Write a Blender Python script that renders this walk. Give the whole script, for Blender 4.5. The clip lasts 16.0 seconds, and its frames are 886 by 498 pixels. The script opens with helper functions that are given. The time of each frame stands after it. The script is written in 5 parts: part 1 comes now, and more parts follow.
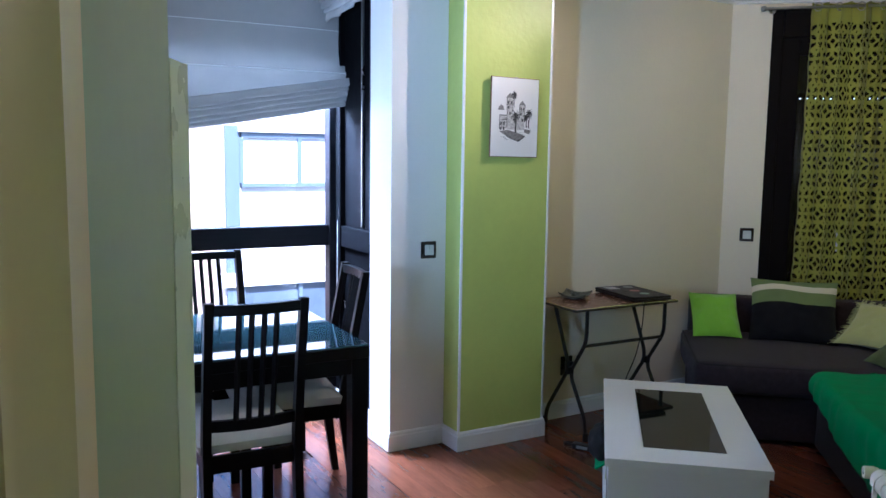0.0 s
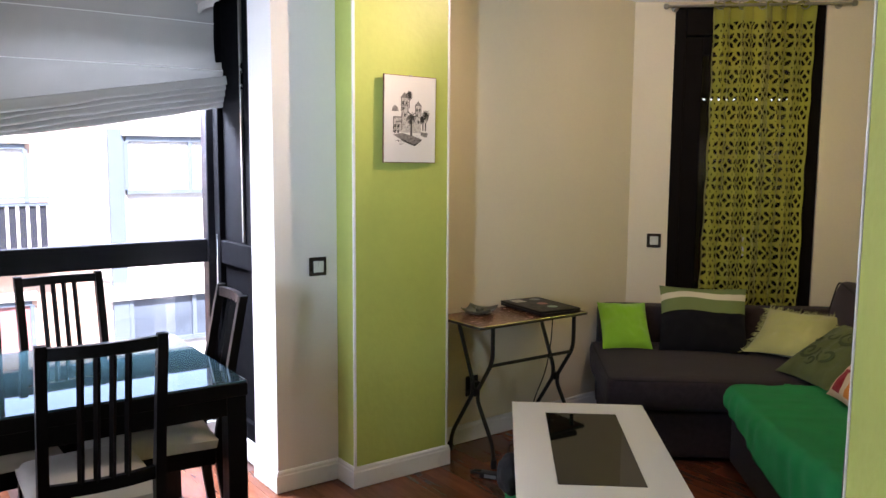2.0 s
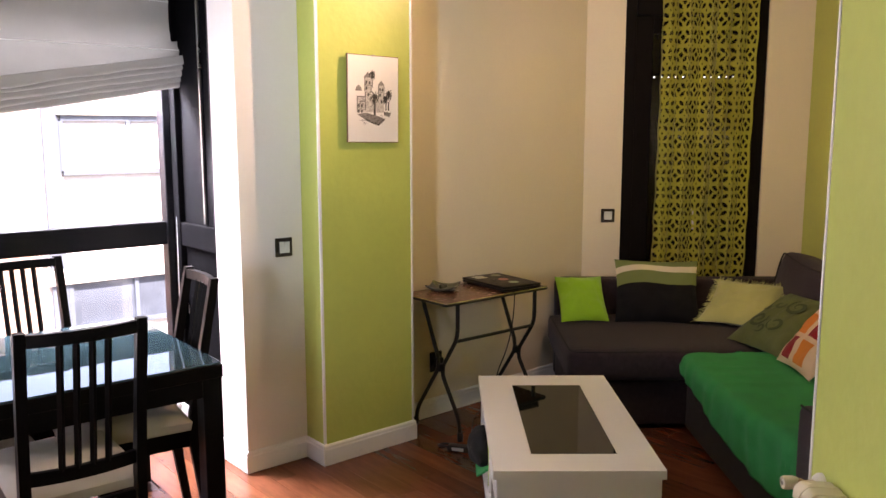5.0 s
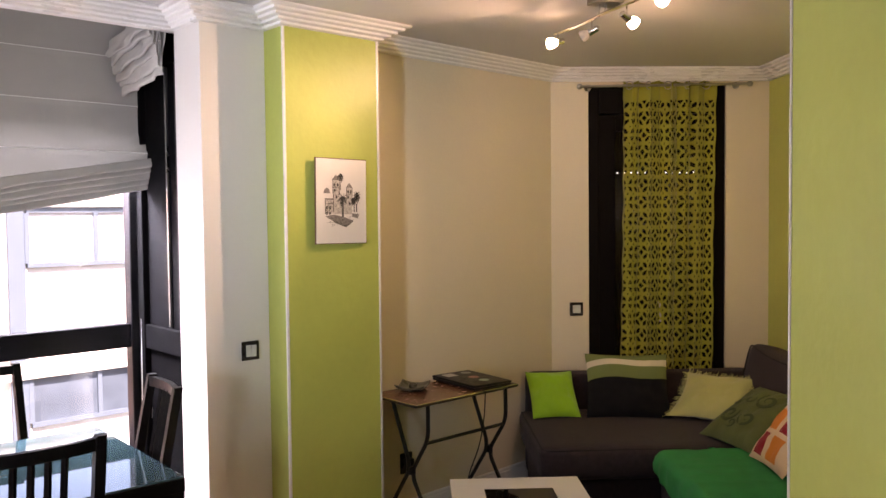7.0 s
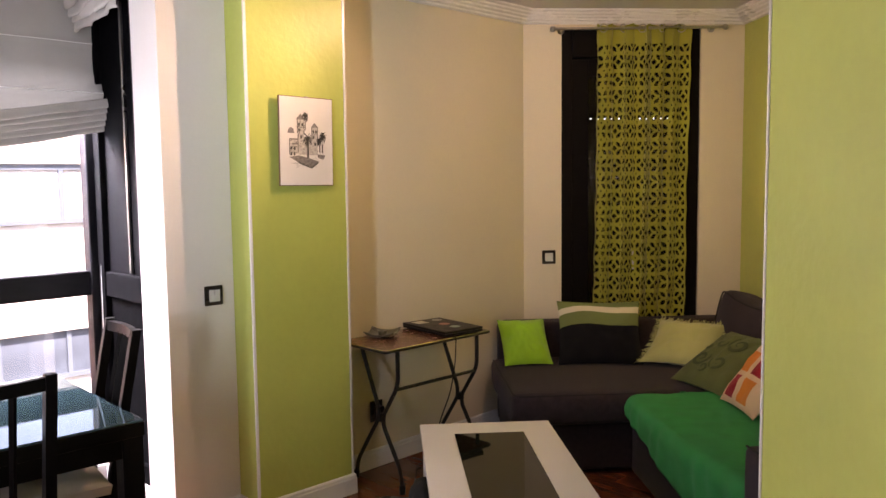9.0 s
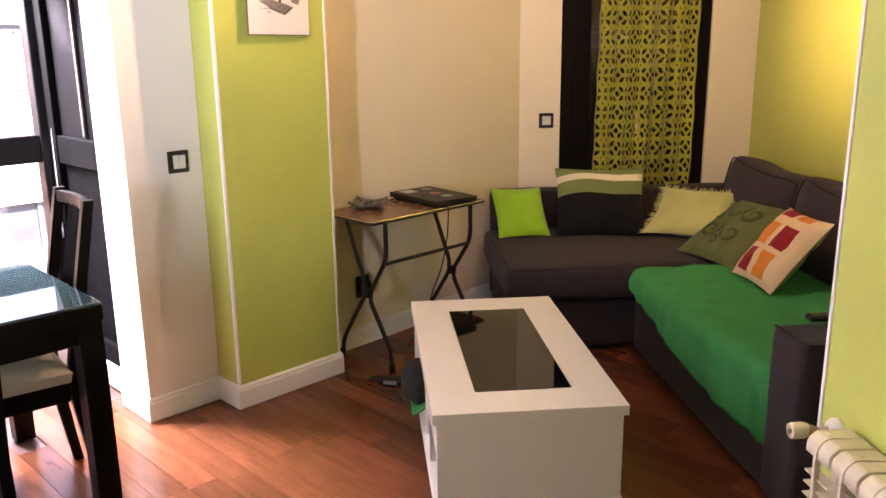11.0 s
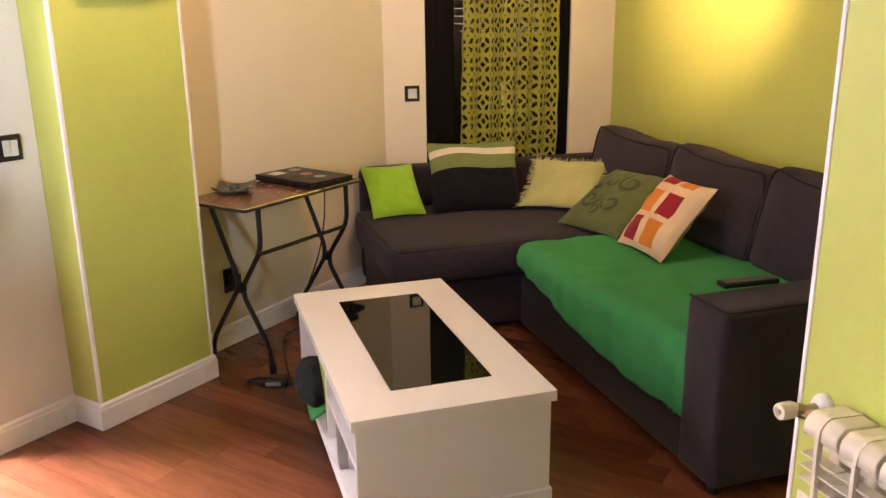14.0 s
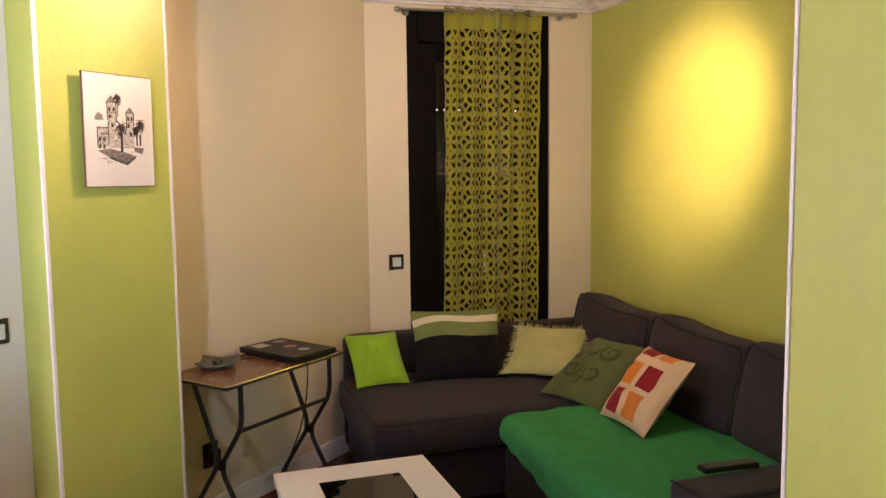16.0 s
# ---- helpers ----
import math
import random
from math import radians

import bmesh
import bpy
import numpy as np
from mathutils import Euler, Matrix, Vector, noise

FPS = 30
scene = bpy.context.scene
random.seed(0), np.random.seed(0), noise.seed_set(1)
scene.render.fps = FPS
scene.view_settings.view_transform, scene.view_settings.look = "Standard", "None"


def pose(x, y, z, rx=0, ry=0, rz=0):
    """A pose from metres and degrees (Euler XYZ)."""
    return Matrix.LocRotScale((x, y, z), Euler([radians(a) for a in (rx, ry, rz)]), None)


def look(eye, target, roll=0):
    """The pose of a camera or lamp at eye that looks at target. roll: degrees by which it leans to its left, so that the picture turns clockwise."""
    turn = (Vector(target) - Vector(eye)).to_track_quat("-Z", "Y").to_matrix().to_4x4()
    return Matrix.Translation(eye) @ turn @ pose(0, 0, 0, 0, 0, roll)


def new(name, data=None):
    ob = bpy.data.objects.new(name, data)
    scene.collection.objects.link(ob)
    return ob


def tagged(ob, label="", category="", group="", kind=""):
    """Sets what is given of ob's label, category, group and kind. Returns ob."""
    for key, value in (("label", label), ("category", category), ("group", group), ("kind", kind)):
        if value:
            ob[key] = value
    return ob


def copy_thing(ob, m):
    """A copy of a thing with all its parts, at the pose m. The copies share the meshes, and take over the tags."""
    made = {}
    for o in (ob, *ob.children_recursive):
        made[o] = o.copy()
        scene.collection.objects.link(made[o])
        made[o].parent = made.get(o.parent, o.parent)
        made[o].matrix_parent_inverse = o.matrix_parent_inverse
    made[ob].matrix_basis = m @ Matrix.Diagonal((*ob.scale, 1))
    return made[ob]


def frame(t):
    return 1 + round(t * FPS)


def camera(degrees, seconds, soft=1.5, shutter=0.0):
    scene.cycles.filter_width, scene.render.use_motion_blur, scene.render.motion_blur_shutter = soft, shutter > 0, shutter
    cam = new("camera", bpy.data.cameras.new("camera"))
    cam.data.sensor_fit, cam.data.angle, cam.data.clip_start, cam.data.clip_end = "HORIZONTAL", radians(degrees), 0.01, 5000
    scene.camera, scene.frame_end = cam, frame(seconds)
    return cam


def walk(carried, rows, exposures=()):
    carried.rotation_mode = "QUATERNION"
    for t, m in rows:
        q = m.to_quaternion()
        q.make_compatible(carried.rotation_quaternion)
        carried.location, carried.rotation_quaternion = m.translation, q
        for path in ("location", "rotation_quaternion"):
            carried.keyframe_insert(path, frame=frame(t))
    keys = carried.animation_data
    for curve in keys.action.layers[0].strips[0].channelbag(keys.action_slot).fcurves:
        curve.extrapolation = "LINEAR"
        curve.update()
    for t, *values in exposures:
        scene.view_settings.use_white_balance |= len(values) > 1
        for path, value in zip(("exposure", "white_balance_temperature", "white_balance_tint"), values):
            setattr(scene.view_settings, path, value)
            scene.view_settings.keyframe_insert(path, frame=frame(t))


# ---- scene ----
cam = camera(57.1, 16.0)
PATH = [
    (0, (0.013, 0.061, 1.515), (-0.357, 2.012, 1.28), 0.8),
    (0.5, (0.057, 0.176, 1.524), (-0.202, 2.145, 1.289), 0.7),
    (1, (0.088, 0.243, 1.529), (-0.127, 2.218, 1.295), 0.7),
    (1.5, (0.063, 0.325, 1.53), (-0.13, 2.303, 1.3), 0.6),
    (2, (0.003, 0.438, 1.53), (-0.135, 2.42, 1.303), 0.4),
    (2.5, (-0.016, 0.524, 1.535), (-0.067, 2.511, 1.311), 0.3),
    (3, (-0.034, 0.532, 1.529), (-0.044, 2.52, 1.305), 0.2),
    (3.5, (-0.073, 0.446, 1.533), (-0.072, 2.431, 1.288), 0.2),
    (4, (-0.104, 0.387, 1.53), (-0.099, 2.366, 1.243), 0.1),
    (6.5, (-0.104, 0.391, 1.596), (-0.095, 2.377, 1.367), -0.5),
    (7, (-0.095, 0.396, 1.619), (-0.016, 2.393, 1.539), -0.6),
    (7.5, (-0.084, 0.389, 1.635), (0.038, 2.385, 1.663), -0.6),
    (8, (-0.07, 0.418, 1.612), (0.07, 2.411, 1.69), -0.8),
    (8.5, (-0.063, 0.449, 1.579), (0.08, 2.443, 1.601), -0.7),
    (9, (-0.066, 0.481, 1.525), (0.073, 2.468, 1.351), -0.7),
    (9.5, (-0.058, 0.491, 1.473), (0.071, 2.45, 1.089), -0.7),
    (12, (-0.163, 1.068, 1.45), (0.204, 2.97, 0.954), -0.9),
    (12.5, (-0.21, 1.102, 1.443), (0.319, 2.97, 0.962), -0.8),
    (13, (-0.251, 1.11, 1.43), (0.321, 2.965, 0.947), -0.6),
    (13.5, (-0.261, 1.114, 1.408), (0.315, 2.961, 0.9), -0.7),
    (14, (-0.269, 1.108, 1.414), (0.309, 2.944, 0.871), -0.7),
    (14.5, (-0.271, 1.096, 1.448), (0.315, 2.929, 0.904), -0.6),
    (15, (-0.272, 1.086, 1.477), (0.328, 2.934, 1.003), -0.7),
    (15.5, (-0.269, 1.082, 1.514), (0.351, 2.952, 1.17), -0.6),
    (16, (-0.254, 1.07, 1.552), (0.376, 2.957, 1.353), -0.7),
]
EXPOSURES = [(0.0, 1.78, 4850, 22), (0.5, 1.75, 4950, 22), (1.0, 1.8, 5250, 22), (1.5, 1.9, 5850, 24), (2.5, 2.12, 6800, 30), (3.5, 2.12, 7500, 36), (6.5, 2.15, 7700, 37), (7.2, 1.8, 7800, 38), (8.5, 1.77, 7800, 38), (9.0, 2.02, 7800, 39), (9.5, 2.40, 8000, 42), (12.0, 2.78, 8000, 44), (13.0, 2.91, 8100, 44), (14.8, 2.86, 8100, 44), (16.0, 2.37, 7600, 42)]
walk(cam, [(t, look(eye, target, roll)) for t, eye, target, roll in PATH], EXPOSURES)

# ---- light ----
SKY = 0.15
world = bpy.data.worlds.new("sky_world")
scene.world = world
world.use_nodes = True
wn = world.node_tree
sky = wn.nodes.new("ShaderNodeTexSky")
sky.sky_type = "NISHITA"
sky.sun_disc = False
sky.sun_elevation, sky.sun_rotation = radians(48), radians(150)
wn.nodes["Background"].inputs["Strength"].default_value = SKY
wn.links.new(sky.outputs["Color"], wn.nodes["Background"].inputs["Color"])

sun = new("sun", bpy.data.lights.new("sun", "SUN"))
sun.data.energy, sun.data.angle, sun.data.color = 5.0, radians(0.5), (1.0, 0.97, 0.92)
sun.matrix_world = look((3, -6, 8), (-0.6, -0.2, 0))

# ---- plan: the facade frame has its origin at the window pier, x along the facade, y outwards ----
GX, GY, TURNED = -0.984, 3.935, 40.0
FACADE = pose(GX, GY, 0, 0, 0, TURNED)
CEIL, CORN, EAST, NORTH = 2.535, 2.46, 2.208, 5.55
HALL_X, HALL_Y = 0.771, 2.221


def uv(u, v):
    p = FACADE @ Vector((u, v, 0))
    return p.x, p.y


CORNER_A = (0.80, NORTH)

# skylight through the far fields of the bay's glazing
skylight = new("bay_skylight", bpy.data.lights.new("bay_skylight", "AREA"))
skylight.data.shape, skylight.data.size, skylight.data.size_y = "RECTANGLE", 1.3, 2.0
skylight.data.energy, skylight.data.color = 17, (0.64, 0.81, 1.0)
skylight.matrix_world = FACADE @ look((-2.35, 0.868, 1.20), (-1.85, -0.6, 1.10))

# skylight that falls steeply through the near fields, under the lowered blind
near_sky = new("pane_skylight", bpy.data.lights.new("pane_skylight", "AREA"))
near_sky.data.shape, near_sky.data.size, near_sky.data.size_y = "RECTANGLE", 1.0, 0.22
near_sky.data.energy, near_sky.data.color = 90, (0.72, 0.86, 1.0)
near_sky.matrix_world = FACADE @ look((-0.45, 1.10, 1.98), (-0.50, 0.55, 0.6))

# added cool lamp in an unseen, assumed entrance-side opening, aimed at the column
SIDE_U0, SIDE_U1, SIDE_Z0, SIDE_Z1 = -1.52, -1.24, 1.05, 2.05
side_lamp = new("assumed_side_light", bpy.data.lights.new("assumed_side_light", "AREA"))
side_lamp.data.shape, side_lamp.data.size, side_lamp.data.size_y = "RECTANGLE", SIDE_U1 - SIDE_U0 - 0.06, SIDE_Z1 - SIDE_Z0 - 0.08
side_lamp.data.energy, side_lamp.data.color, side_lamp.data.spread = 4.5, (0.60, 0.82, 1.0), radians(66)
side_lamp.matrix_world = look(((SIDE_U0 + SIDE_U1) / 2, 0.745, (SIDE_Z0 + SIDE_Z1) / 2), (-0.38, 4.2, 2.20))

# the three lit halogen spots: place, aim, watts, cone, softness
LAMPS = [
    ((0.545, 4.127, 2.398), (-0.9, 3.5, 1.6), 13, 142, 1.0),
    ((0.545, 4.127, 2.398), (*uv(-0.60, -0.05), 1.60), 24, 58, 1.0),
    ((0.835, 3.72, 2.39), (1.5, 5.0, 1.6), 11, 150, 1.0),
    ((0.835, 3.72, 2.39), (2.2, 4.47, 1.74), 50, 44, 1.0),
    ((0.832, 3.365, 2.398), (0.1, 1.0, 1.35), 2.4, 140, 1.0),
]


# ---- materials ----
def mat(name, base, rough=0.5, metal=0.0, var=0.12, scale=6.0, bump=0.0, bscale=150.0, spec=0.5, coat=0.0, rvar=0.08, sheen=0.0, stretch=None, random_tint=0.0):
    m = bpy.data.materials.new(name)
    m.use_nodes = True
    nt = m.node_tree
    b = nt.nodes["Principled BSDF"]
    b.inputs["Metallic"].default_value = metal
    b.inputs["Specular IOR Level"].default_value = spec
    b.inputs["Coat Weight"].default_value = coat
    b.inputs["Sheen Weight"].default_value = sheen
    co = nt.nodes.new("ShaderNodeTexCoord")
    mp = nt.nodes.new("ShaderNodeMapping")
    mp.inputs["Scale"].default_value = stretch or (1, 1, 1)
    nt.links.new(co.outputs["Object"], mp.inputs["Vector"])
    n1 = nt.nodes.new("ShaderNodeTexNoise")
    n1.inputs["Scale"].default_value, n1.inputs["Detail"].default_value = scale, 6
    nt.links.new(mp.outputs["Vector"], n1.inputs["Vector"])
    n2 = nt.nodes.new("ShaderNodeTexNoise")
    n2.inputs["Scale"].default_value, n2.inputs["Detail"].default_value = bscale, 3
    nt.links.new(mp.outputs["Vector"], n2.inputs["Vector"])
    add = nt.nodes.new("ShaderNodeMath")
    add.operation = "MULTIPLY_ADD"
    nt.links.new(n2.outputs["Fac"], add.inputs[0])
    add.inputs[1].default_value = 0.35
    nt.links.new(n1.outputs["Fac"], add.inputs[2])
    ramp = nt.nodes.new("ShaderNodeMapRange")
    nt.links.new(add.outputs[0], ramp.inputs["Value"])
    ramp.inputs["From Min"].default_value, ramp.inputs["From Max"].default_value = 0.4, 0.95
    ramp.inputs["To Min"].default_value, ramp.inputs["To Max"].default_value = 1 - var, 1 + var
    tint = nt.nodes.new("ShaderNodeMix")
    tint.data_type, tint.blend_type = "RGBA", "MULTIPLY"
    tint.inputs["Factor"].default_value = 1
    tint.inputs["A"].default_value = (*base, 1)
    last = ramp.outputs["Result"]
    if random_tint:
        info = nt.nodes.new("ShaderNodeObjectInfo")
        island = nt.nodes.new("ShaderNodeNewGeometry")
        both = nt.nodes.new("ShaderNodeMath")
        both.operation = "ADD"
        nt.links.new(info.outputs["Random"], both.inputs[0])
        nt.links.new(island.outputs["Random Per Island"], both.inputs[1])
        wrap = nt.nodes.new("ShaderNodeMath")
        wrap.operation = "FRACT"
        nt.links.new(both.outputs[0], wrap.inputs[0])
        rr = nt.nodes.new("ShaderNodeMapRange")
        nt.links.new(wrap.outputs[0], rr.inputs["Value"])
        rr.inputs["To Min"].default_value, rr.inputs["To Max"].default_value = 1 - random_tint, 1 + random_tint
        mu = nt.nodes.new("ShaderNodeMath")
        mu.operation = "MULTIPLY"
        nt.links.new(last, mu.inputs[0])
        nt.links.new(rr.outputs["Result"], mu.inputs[1])
        last = mu.outputs[0]
        far = nt.nodes.new("ShaderNodeMath")
        far.operation = "MULTIPLY"
        nt.links.new(wrap.outputs[0], far.inputs[0])
        far.inputs[1].default_value = 57.0
        nt.links.new(far.outputs[0], mp.inputs["Location"])
    nt.links.new(last, tint.inputs["B"])
    nt.links.new(tint.outputs["Result"], b.inputs["Base Color"])
    rm = nt.nodes.new("ShaderNodeMapRange")
    nt.links.new(n1.outputs["Fac"], rm.inputs["Value"])
    rm.inputs["From Min"].default_value, rm.inputs["From Max"].default_value = 0.3, 0.7
    rm.inputs["To Min"].default_value, rm.inputs["To Max"].default_value = max(rough - rvar, 0.02), min(rough + rvar, 1)
    nt.links.new(rm.outputs["Result"], b.inputs["Roughness"])
    if bump:
        bp = nt.nodes.new("ShaderNodeBump")
        bp.inputs["Strength"].default_value, bp.inputs["Distance"].default_value = bump, 0.01
        nt.links.new(n2.outputs["Fac"], bp.inputs["Height"])
        nt.links.new(bp.outputs["Normal"], b.inputs["Normal"])
    return m


def glass_mat(name, tint=(1, 1, 1), rough=0.0):
    m = bpy.data.materials.new(name)
    m.use_nodes = True
    b = m.node_tree.nodes["Principled BSDF"]
    b.inputs["Base Color"].default_value = (*tint, 1)
    b.inputs["Roughness"].default_value = rough
    b.inputs["Transmission Weight"].default_value = 1
    b.inputs["IOR"].default_value = 1.45
    return m


def glow_mat(name, color, strength):
    m = bpy.data.materials.new(name)
    m.use_nodes = True
    b = m.node_tree.nodes["Principled BSDF"]
    b.inputs["Base Color"].default_value = (0.8, 0.8, 0.8, 1)
    b.inputs["Emission Color"].default_value = (*color, 1)
    b.inputs["Emission Strength"].default_value = strength
    return m


LIME = mat("lime_paint", (0.455, 0.52, 0.12), 0.40, var=0.07, scale=2.6, bump=0.14, bscale=30, spec=0.4, rvar=0.02)
WHITE_WALL = mat("white_wall_paint", (0.74, 0.71, 0.66), 0.55, var=0.03, scale=2.0, bump=0.05, bscale=60)
WHITE_TRIM = mat("white_gloss_trim", (0.80, 0.79, 0.76), 0.3, var=0.03, scale=5, bump=0.02)
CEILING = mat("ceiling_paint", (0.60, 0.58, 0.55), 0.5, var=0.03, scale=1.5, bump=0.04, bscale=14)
DARK_FRAME = mat("dark_aluminium", (0.005, 0.005, 0.007), 0.4, spec=0.16, var=0.2, scale=10, bump=0.03)
BROWN_FRAME = mat("dark_brown_joinery", (0.006, 0.0045, 0.004), 0.6, spec=0.08, var=0.2, scale=10, bump=0.03)
BLACK_WOOD = mat("black_brown_wood", (0.003, 0.0024, 0.0024), 0.42, spec=0.14, var=0.35, scale=12, bump=0.06, bscale=90, stretch=(1, 1, 0.15))
SEAT = mat("cream_seat_fabric", (0.62, 0.57, 0.50), 0.85, var=0.06, scale=10, bump=0.12, bscale=600, sheen=0.2)
PLANK = mat("jatoba_plank", (0.148, 0.046, 0.021), 0.22, var=0.26, scale=7, bump=0.015, bscale=30, stretch=(5, 0.7, 1), random_tint=0.30, rvar=0.04)
SUBFLOOR = mat("dark_subfloor", (0.06, 0.02, 0.012), 0.6)
SOFA = mat("charcoal_sofa_fabric", (0.034, 0.025, 0.030), 0.92, var=0.30, scale=38, bump=0.35, bscale=320, sheen=0.08, spec=0.2)
PIPING = mat("dark_piping", (0.010, 0.008, 0.009), 0.9, bump=0.1, bscale=900)
THROW = mat("green_throw_fabric", (0.012, 0.245, 0.075), 0.9, var=0.16, scale=12, bump=0.35, bscale=220, sheen=0.03, spec=0.15)
WHITE_LAM = mat("white_gloss_laminate", (0.79, 0.78, 0.76), 0.28, var=0.006, scale=2, bump=0.0, bscale=3, rvar=0.0)
BLACK_GLASS = mat("black_glass", (0.004, 0.005, 0.004), 0.03, var=0.1, rvar=0.01, spec=0.3)
# dark glass whose base is lifted blue-green to carry the bay's bright reflection
TABLE_GLASS = mat("reflection_tinted_table_glass", (0.035, 0.078, 0.092), 0.03, var=0.05, rvar=0.01, coat=1.0)
BLIND = mat("roman_blind_cloth", (0.45, 0.435, 0.40), 0.85, var=0.05, scale=7, bump=0.15, bscale=500)
CURTAIN = mat("lime_felt_curtain", (0.30, 0.30, 0.03), 0.85, var=0.16, scale=6, bump=0.15, bscale=700, sheen=0.25)
CHROME = mat("chrome", (0.75, 0.74, 0.72), 0.14, metal=1, var=0.03)
STEEL = mat("brushed_steel", (0.42, 0.40, 0.37), 0.32, metal=1, var=0.08)
BLACK_STEEL = mat("black_steel_tube", (0.007, 0.0065, 0.006), 0.35, var=0.2, scale=20)
BROWN_TOP = mat("brown_laminate_top", (0.17, 0.075, 0.045), 0.26, var=0.05, scale=40, bump=0.01, rvar=0.02)
BLACK_PLASTIC = mat("black_plastic", (0.009, 0.008, 0.008), 0.45, spec=0.3, var=0.2, scale=30, bump=0.05, bscale=500)
CREAM_WALL = mat("cream_wall_paint", (0.75, 0.665, 0.50), 0.55, var=0.04, scale=2.0, bump=0.07, bscale=60)
# one even grey-green for the entrance-side walls
SAGE = mat("pale_sage_wall", (0.46, 0.47, 0.36), 0.5, var=0.04, scale=2.2, bump=0.06, bscale=30)
CASING = mat("warm_cream_gloss_paint", (0.92, 0.66, 0.49), 0.35, var=0.03, scale=8)
MATT_DARK = mat("matt_black_panel", (0.0025, 0.0025, 0.003), 0.85, spec=0.03, var=0.2, scale=10)
SEAM = mat("white_blind_seam", (0.80, 0.80, 0.77), 0.8, var=0.03)
RADIATOR = mat("cream_radiator_enamel", (0.70, 0.645, 0.50), 0.25, var=0.02, scale=10)
GLASS = glass_mat("window_glass")


def let_through(m, share, tint):
    """Lets a share of the light through a thin cloth."""
    nt = m.node_tree
    out, b = nt.nodes["Material Output"], nt.nodes["Principled BSDF"]
    tr = nt.nodes.new("ShaderNodeBsdfTranslucent")
    tr.inputs["Color"].default_value = (*tint, 1)
    mix = nt.nodes.new("ShaderNodeMixShader")
    mix.inputs[0].default_value = share
    nt.links.new(b.outputs[0], mix.inputs[1])
    nt.links.new(tr.outputs[0], mix.inputs[2])
    nt.links.new(mix.outputs[0], out.inputs[0])


let_through(BLIND, 0.004, (0.66, 0.65, 0.61))


# ---- mesh helpers ----
def thing(name, m, label, category, group="", kind=""):
    ob = new(name)
    ob.empty_display_size = 0.1
    ob.matrix_world = m
    return tagged(ob, label, category, group, kind)


def part(name, bm, material, parent, label="", smooth=False):
    me = bpy.data.meshes.new(name)
    bmesh.ops.recalc_face_normals(bm, faces=bm.faces)
    bm.to_mesh(me)
    bm.free()
    me.materials.append(material)
    if smooth:
        me.shade_smooth()
        me.set_sharp_from_angle(angle=radians(42))
    ob = new(name, me)
    if parent:
        ob.parent = parent
    if label:
        ob["label"] = label
    return ob


def setting(name, bm, material, label, category, smooth=False):
    return tagged(part(name, bm, material, None, "", smooth), label, category, "", "structure")


def box(bm, x0, y0, z0, x1, y1, z1, bevel=0.0, m=None, seg=2):
    made = bmesh.ops.create_cube(bm, size=1)["verts"]
    bmesh.ops.transform(bm, verts=made, matrix=Matrix.Translation(((x0 + x1) / 2, (y0 + y1) / 2, (z0 + z1) / 2)) @ Matrix.Diagonal((abs(x1 - x0), abs(y1 - y0), abs(z1 - z0), 1)))
    out = made
    if bevel:
        edges = list({e for v in made for e in v.link_edges})
        res = bmesh.ops.bevel(bm, geom=edges, offset=bevel, segments=seg, profile=0.5, affect="EDGES")
        out = list({v for f in res["faces"] for v in f.verts} | {v for v in made if v.is_valid})
    if m is not None:
        bmesh.ops.transform(bm, verts=out, matrix=m)
    return bm


def boxed(*a, **k):
    return box(bmesh.new(), *a, **k)


def prism(bm, points, z0, z1):
    low = [bm.verts.new((x, y, z0)) for x, y in points]
    high = [bm.verts.new((x, y, z1)) for x, y in points]
    bm.faces.new(low[::-1])
    bm.faces.new(high)
    for i in range(len(points)):
        j = (i + 1) % len(points)
        bm.faces.new((low[i], low[j], high[j], high[i]))
    return bm


def tube(bm, points, r, seg=8, cap=True):
    pts = [Vector(p) for p in points]
    rings = []
    side = None
    for i, p in enumerate(pts):
        d = (pts[min(i + 1, len(pts) - 1)] - pts[max(i - 1, 0)]).normalized()
        if side is None:
            side = d.cross(Vector((0, 0, 1)) if abs(d.z) < 0.9 else Vector((1, 0, 0))).normalized()
        side = (side - d * side.dot(d)).normalized()
        other = d.cross(side)
        rr = r[i] if isinstance(r, (list, tuple)) else r
        rings.append([bm.verts.new(p + rr * (math.cos(a) * side + math.sin(a) * other)) for a in [2 * math.pi * k / seg for k in range(seg)]])
    for a, b in zip(rings, rings[1:]):
        for k in range(seg):
            bm.faces.new((a[k], a[(k + 1) % seg], b[(k + 1) % seg], b[k]))
    if cap:
        bm.faces.new(rings[0][::-1])
        bm.faces.new(rings[-1])
    return bm


def rounded(points, steps=5, cut=0.3):
    """A polyline with its corners rounded."""
    pts = [Vector(p) for p in points]
    out = [pts[0]]
    for a, b, c in zip(pts, pts[1:], pts[2:]):
        k = min(cut, 0.45 * (b - a).length, 0.45 * (c - b).length)
        p, q = b + (a - b).normalized() * k, b + (c - b).normalized() * k
        for i in range(steps + 1):
            t = i / steps
            out.append((1 - t) ** 2 * p + 2 * t * (1 - t) * b + t * t * q)
    return out + [pts[-1]]


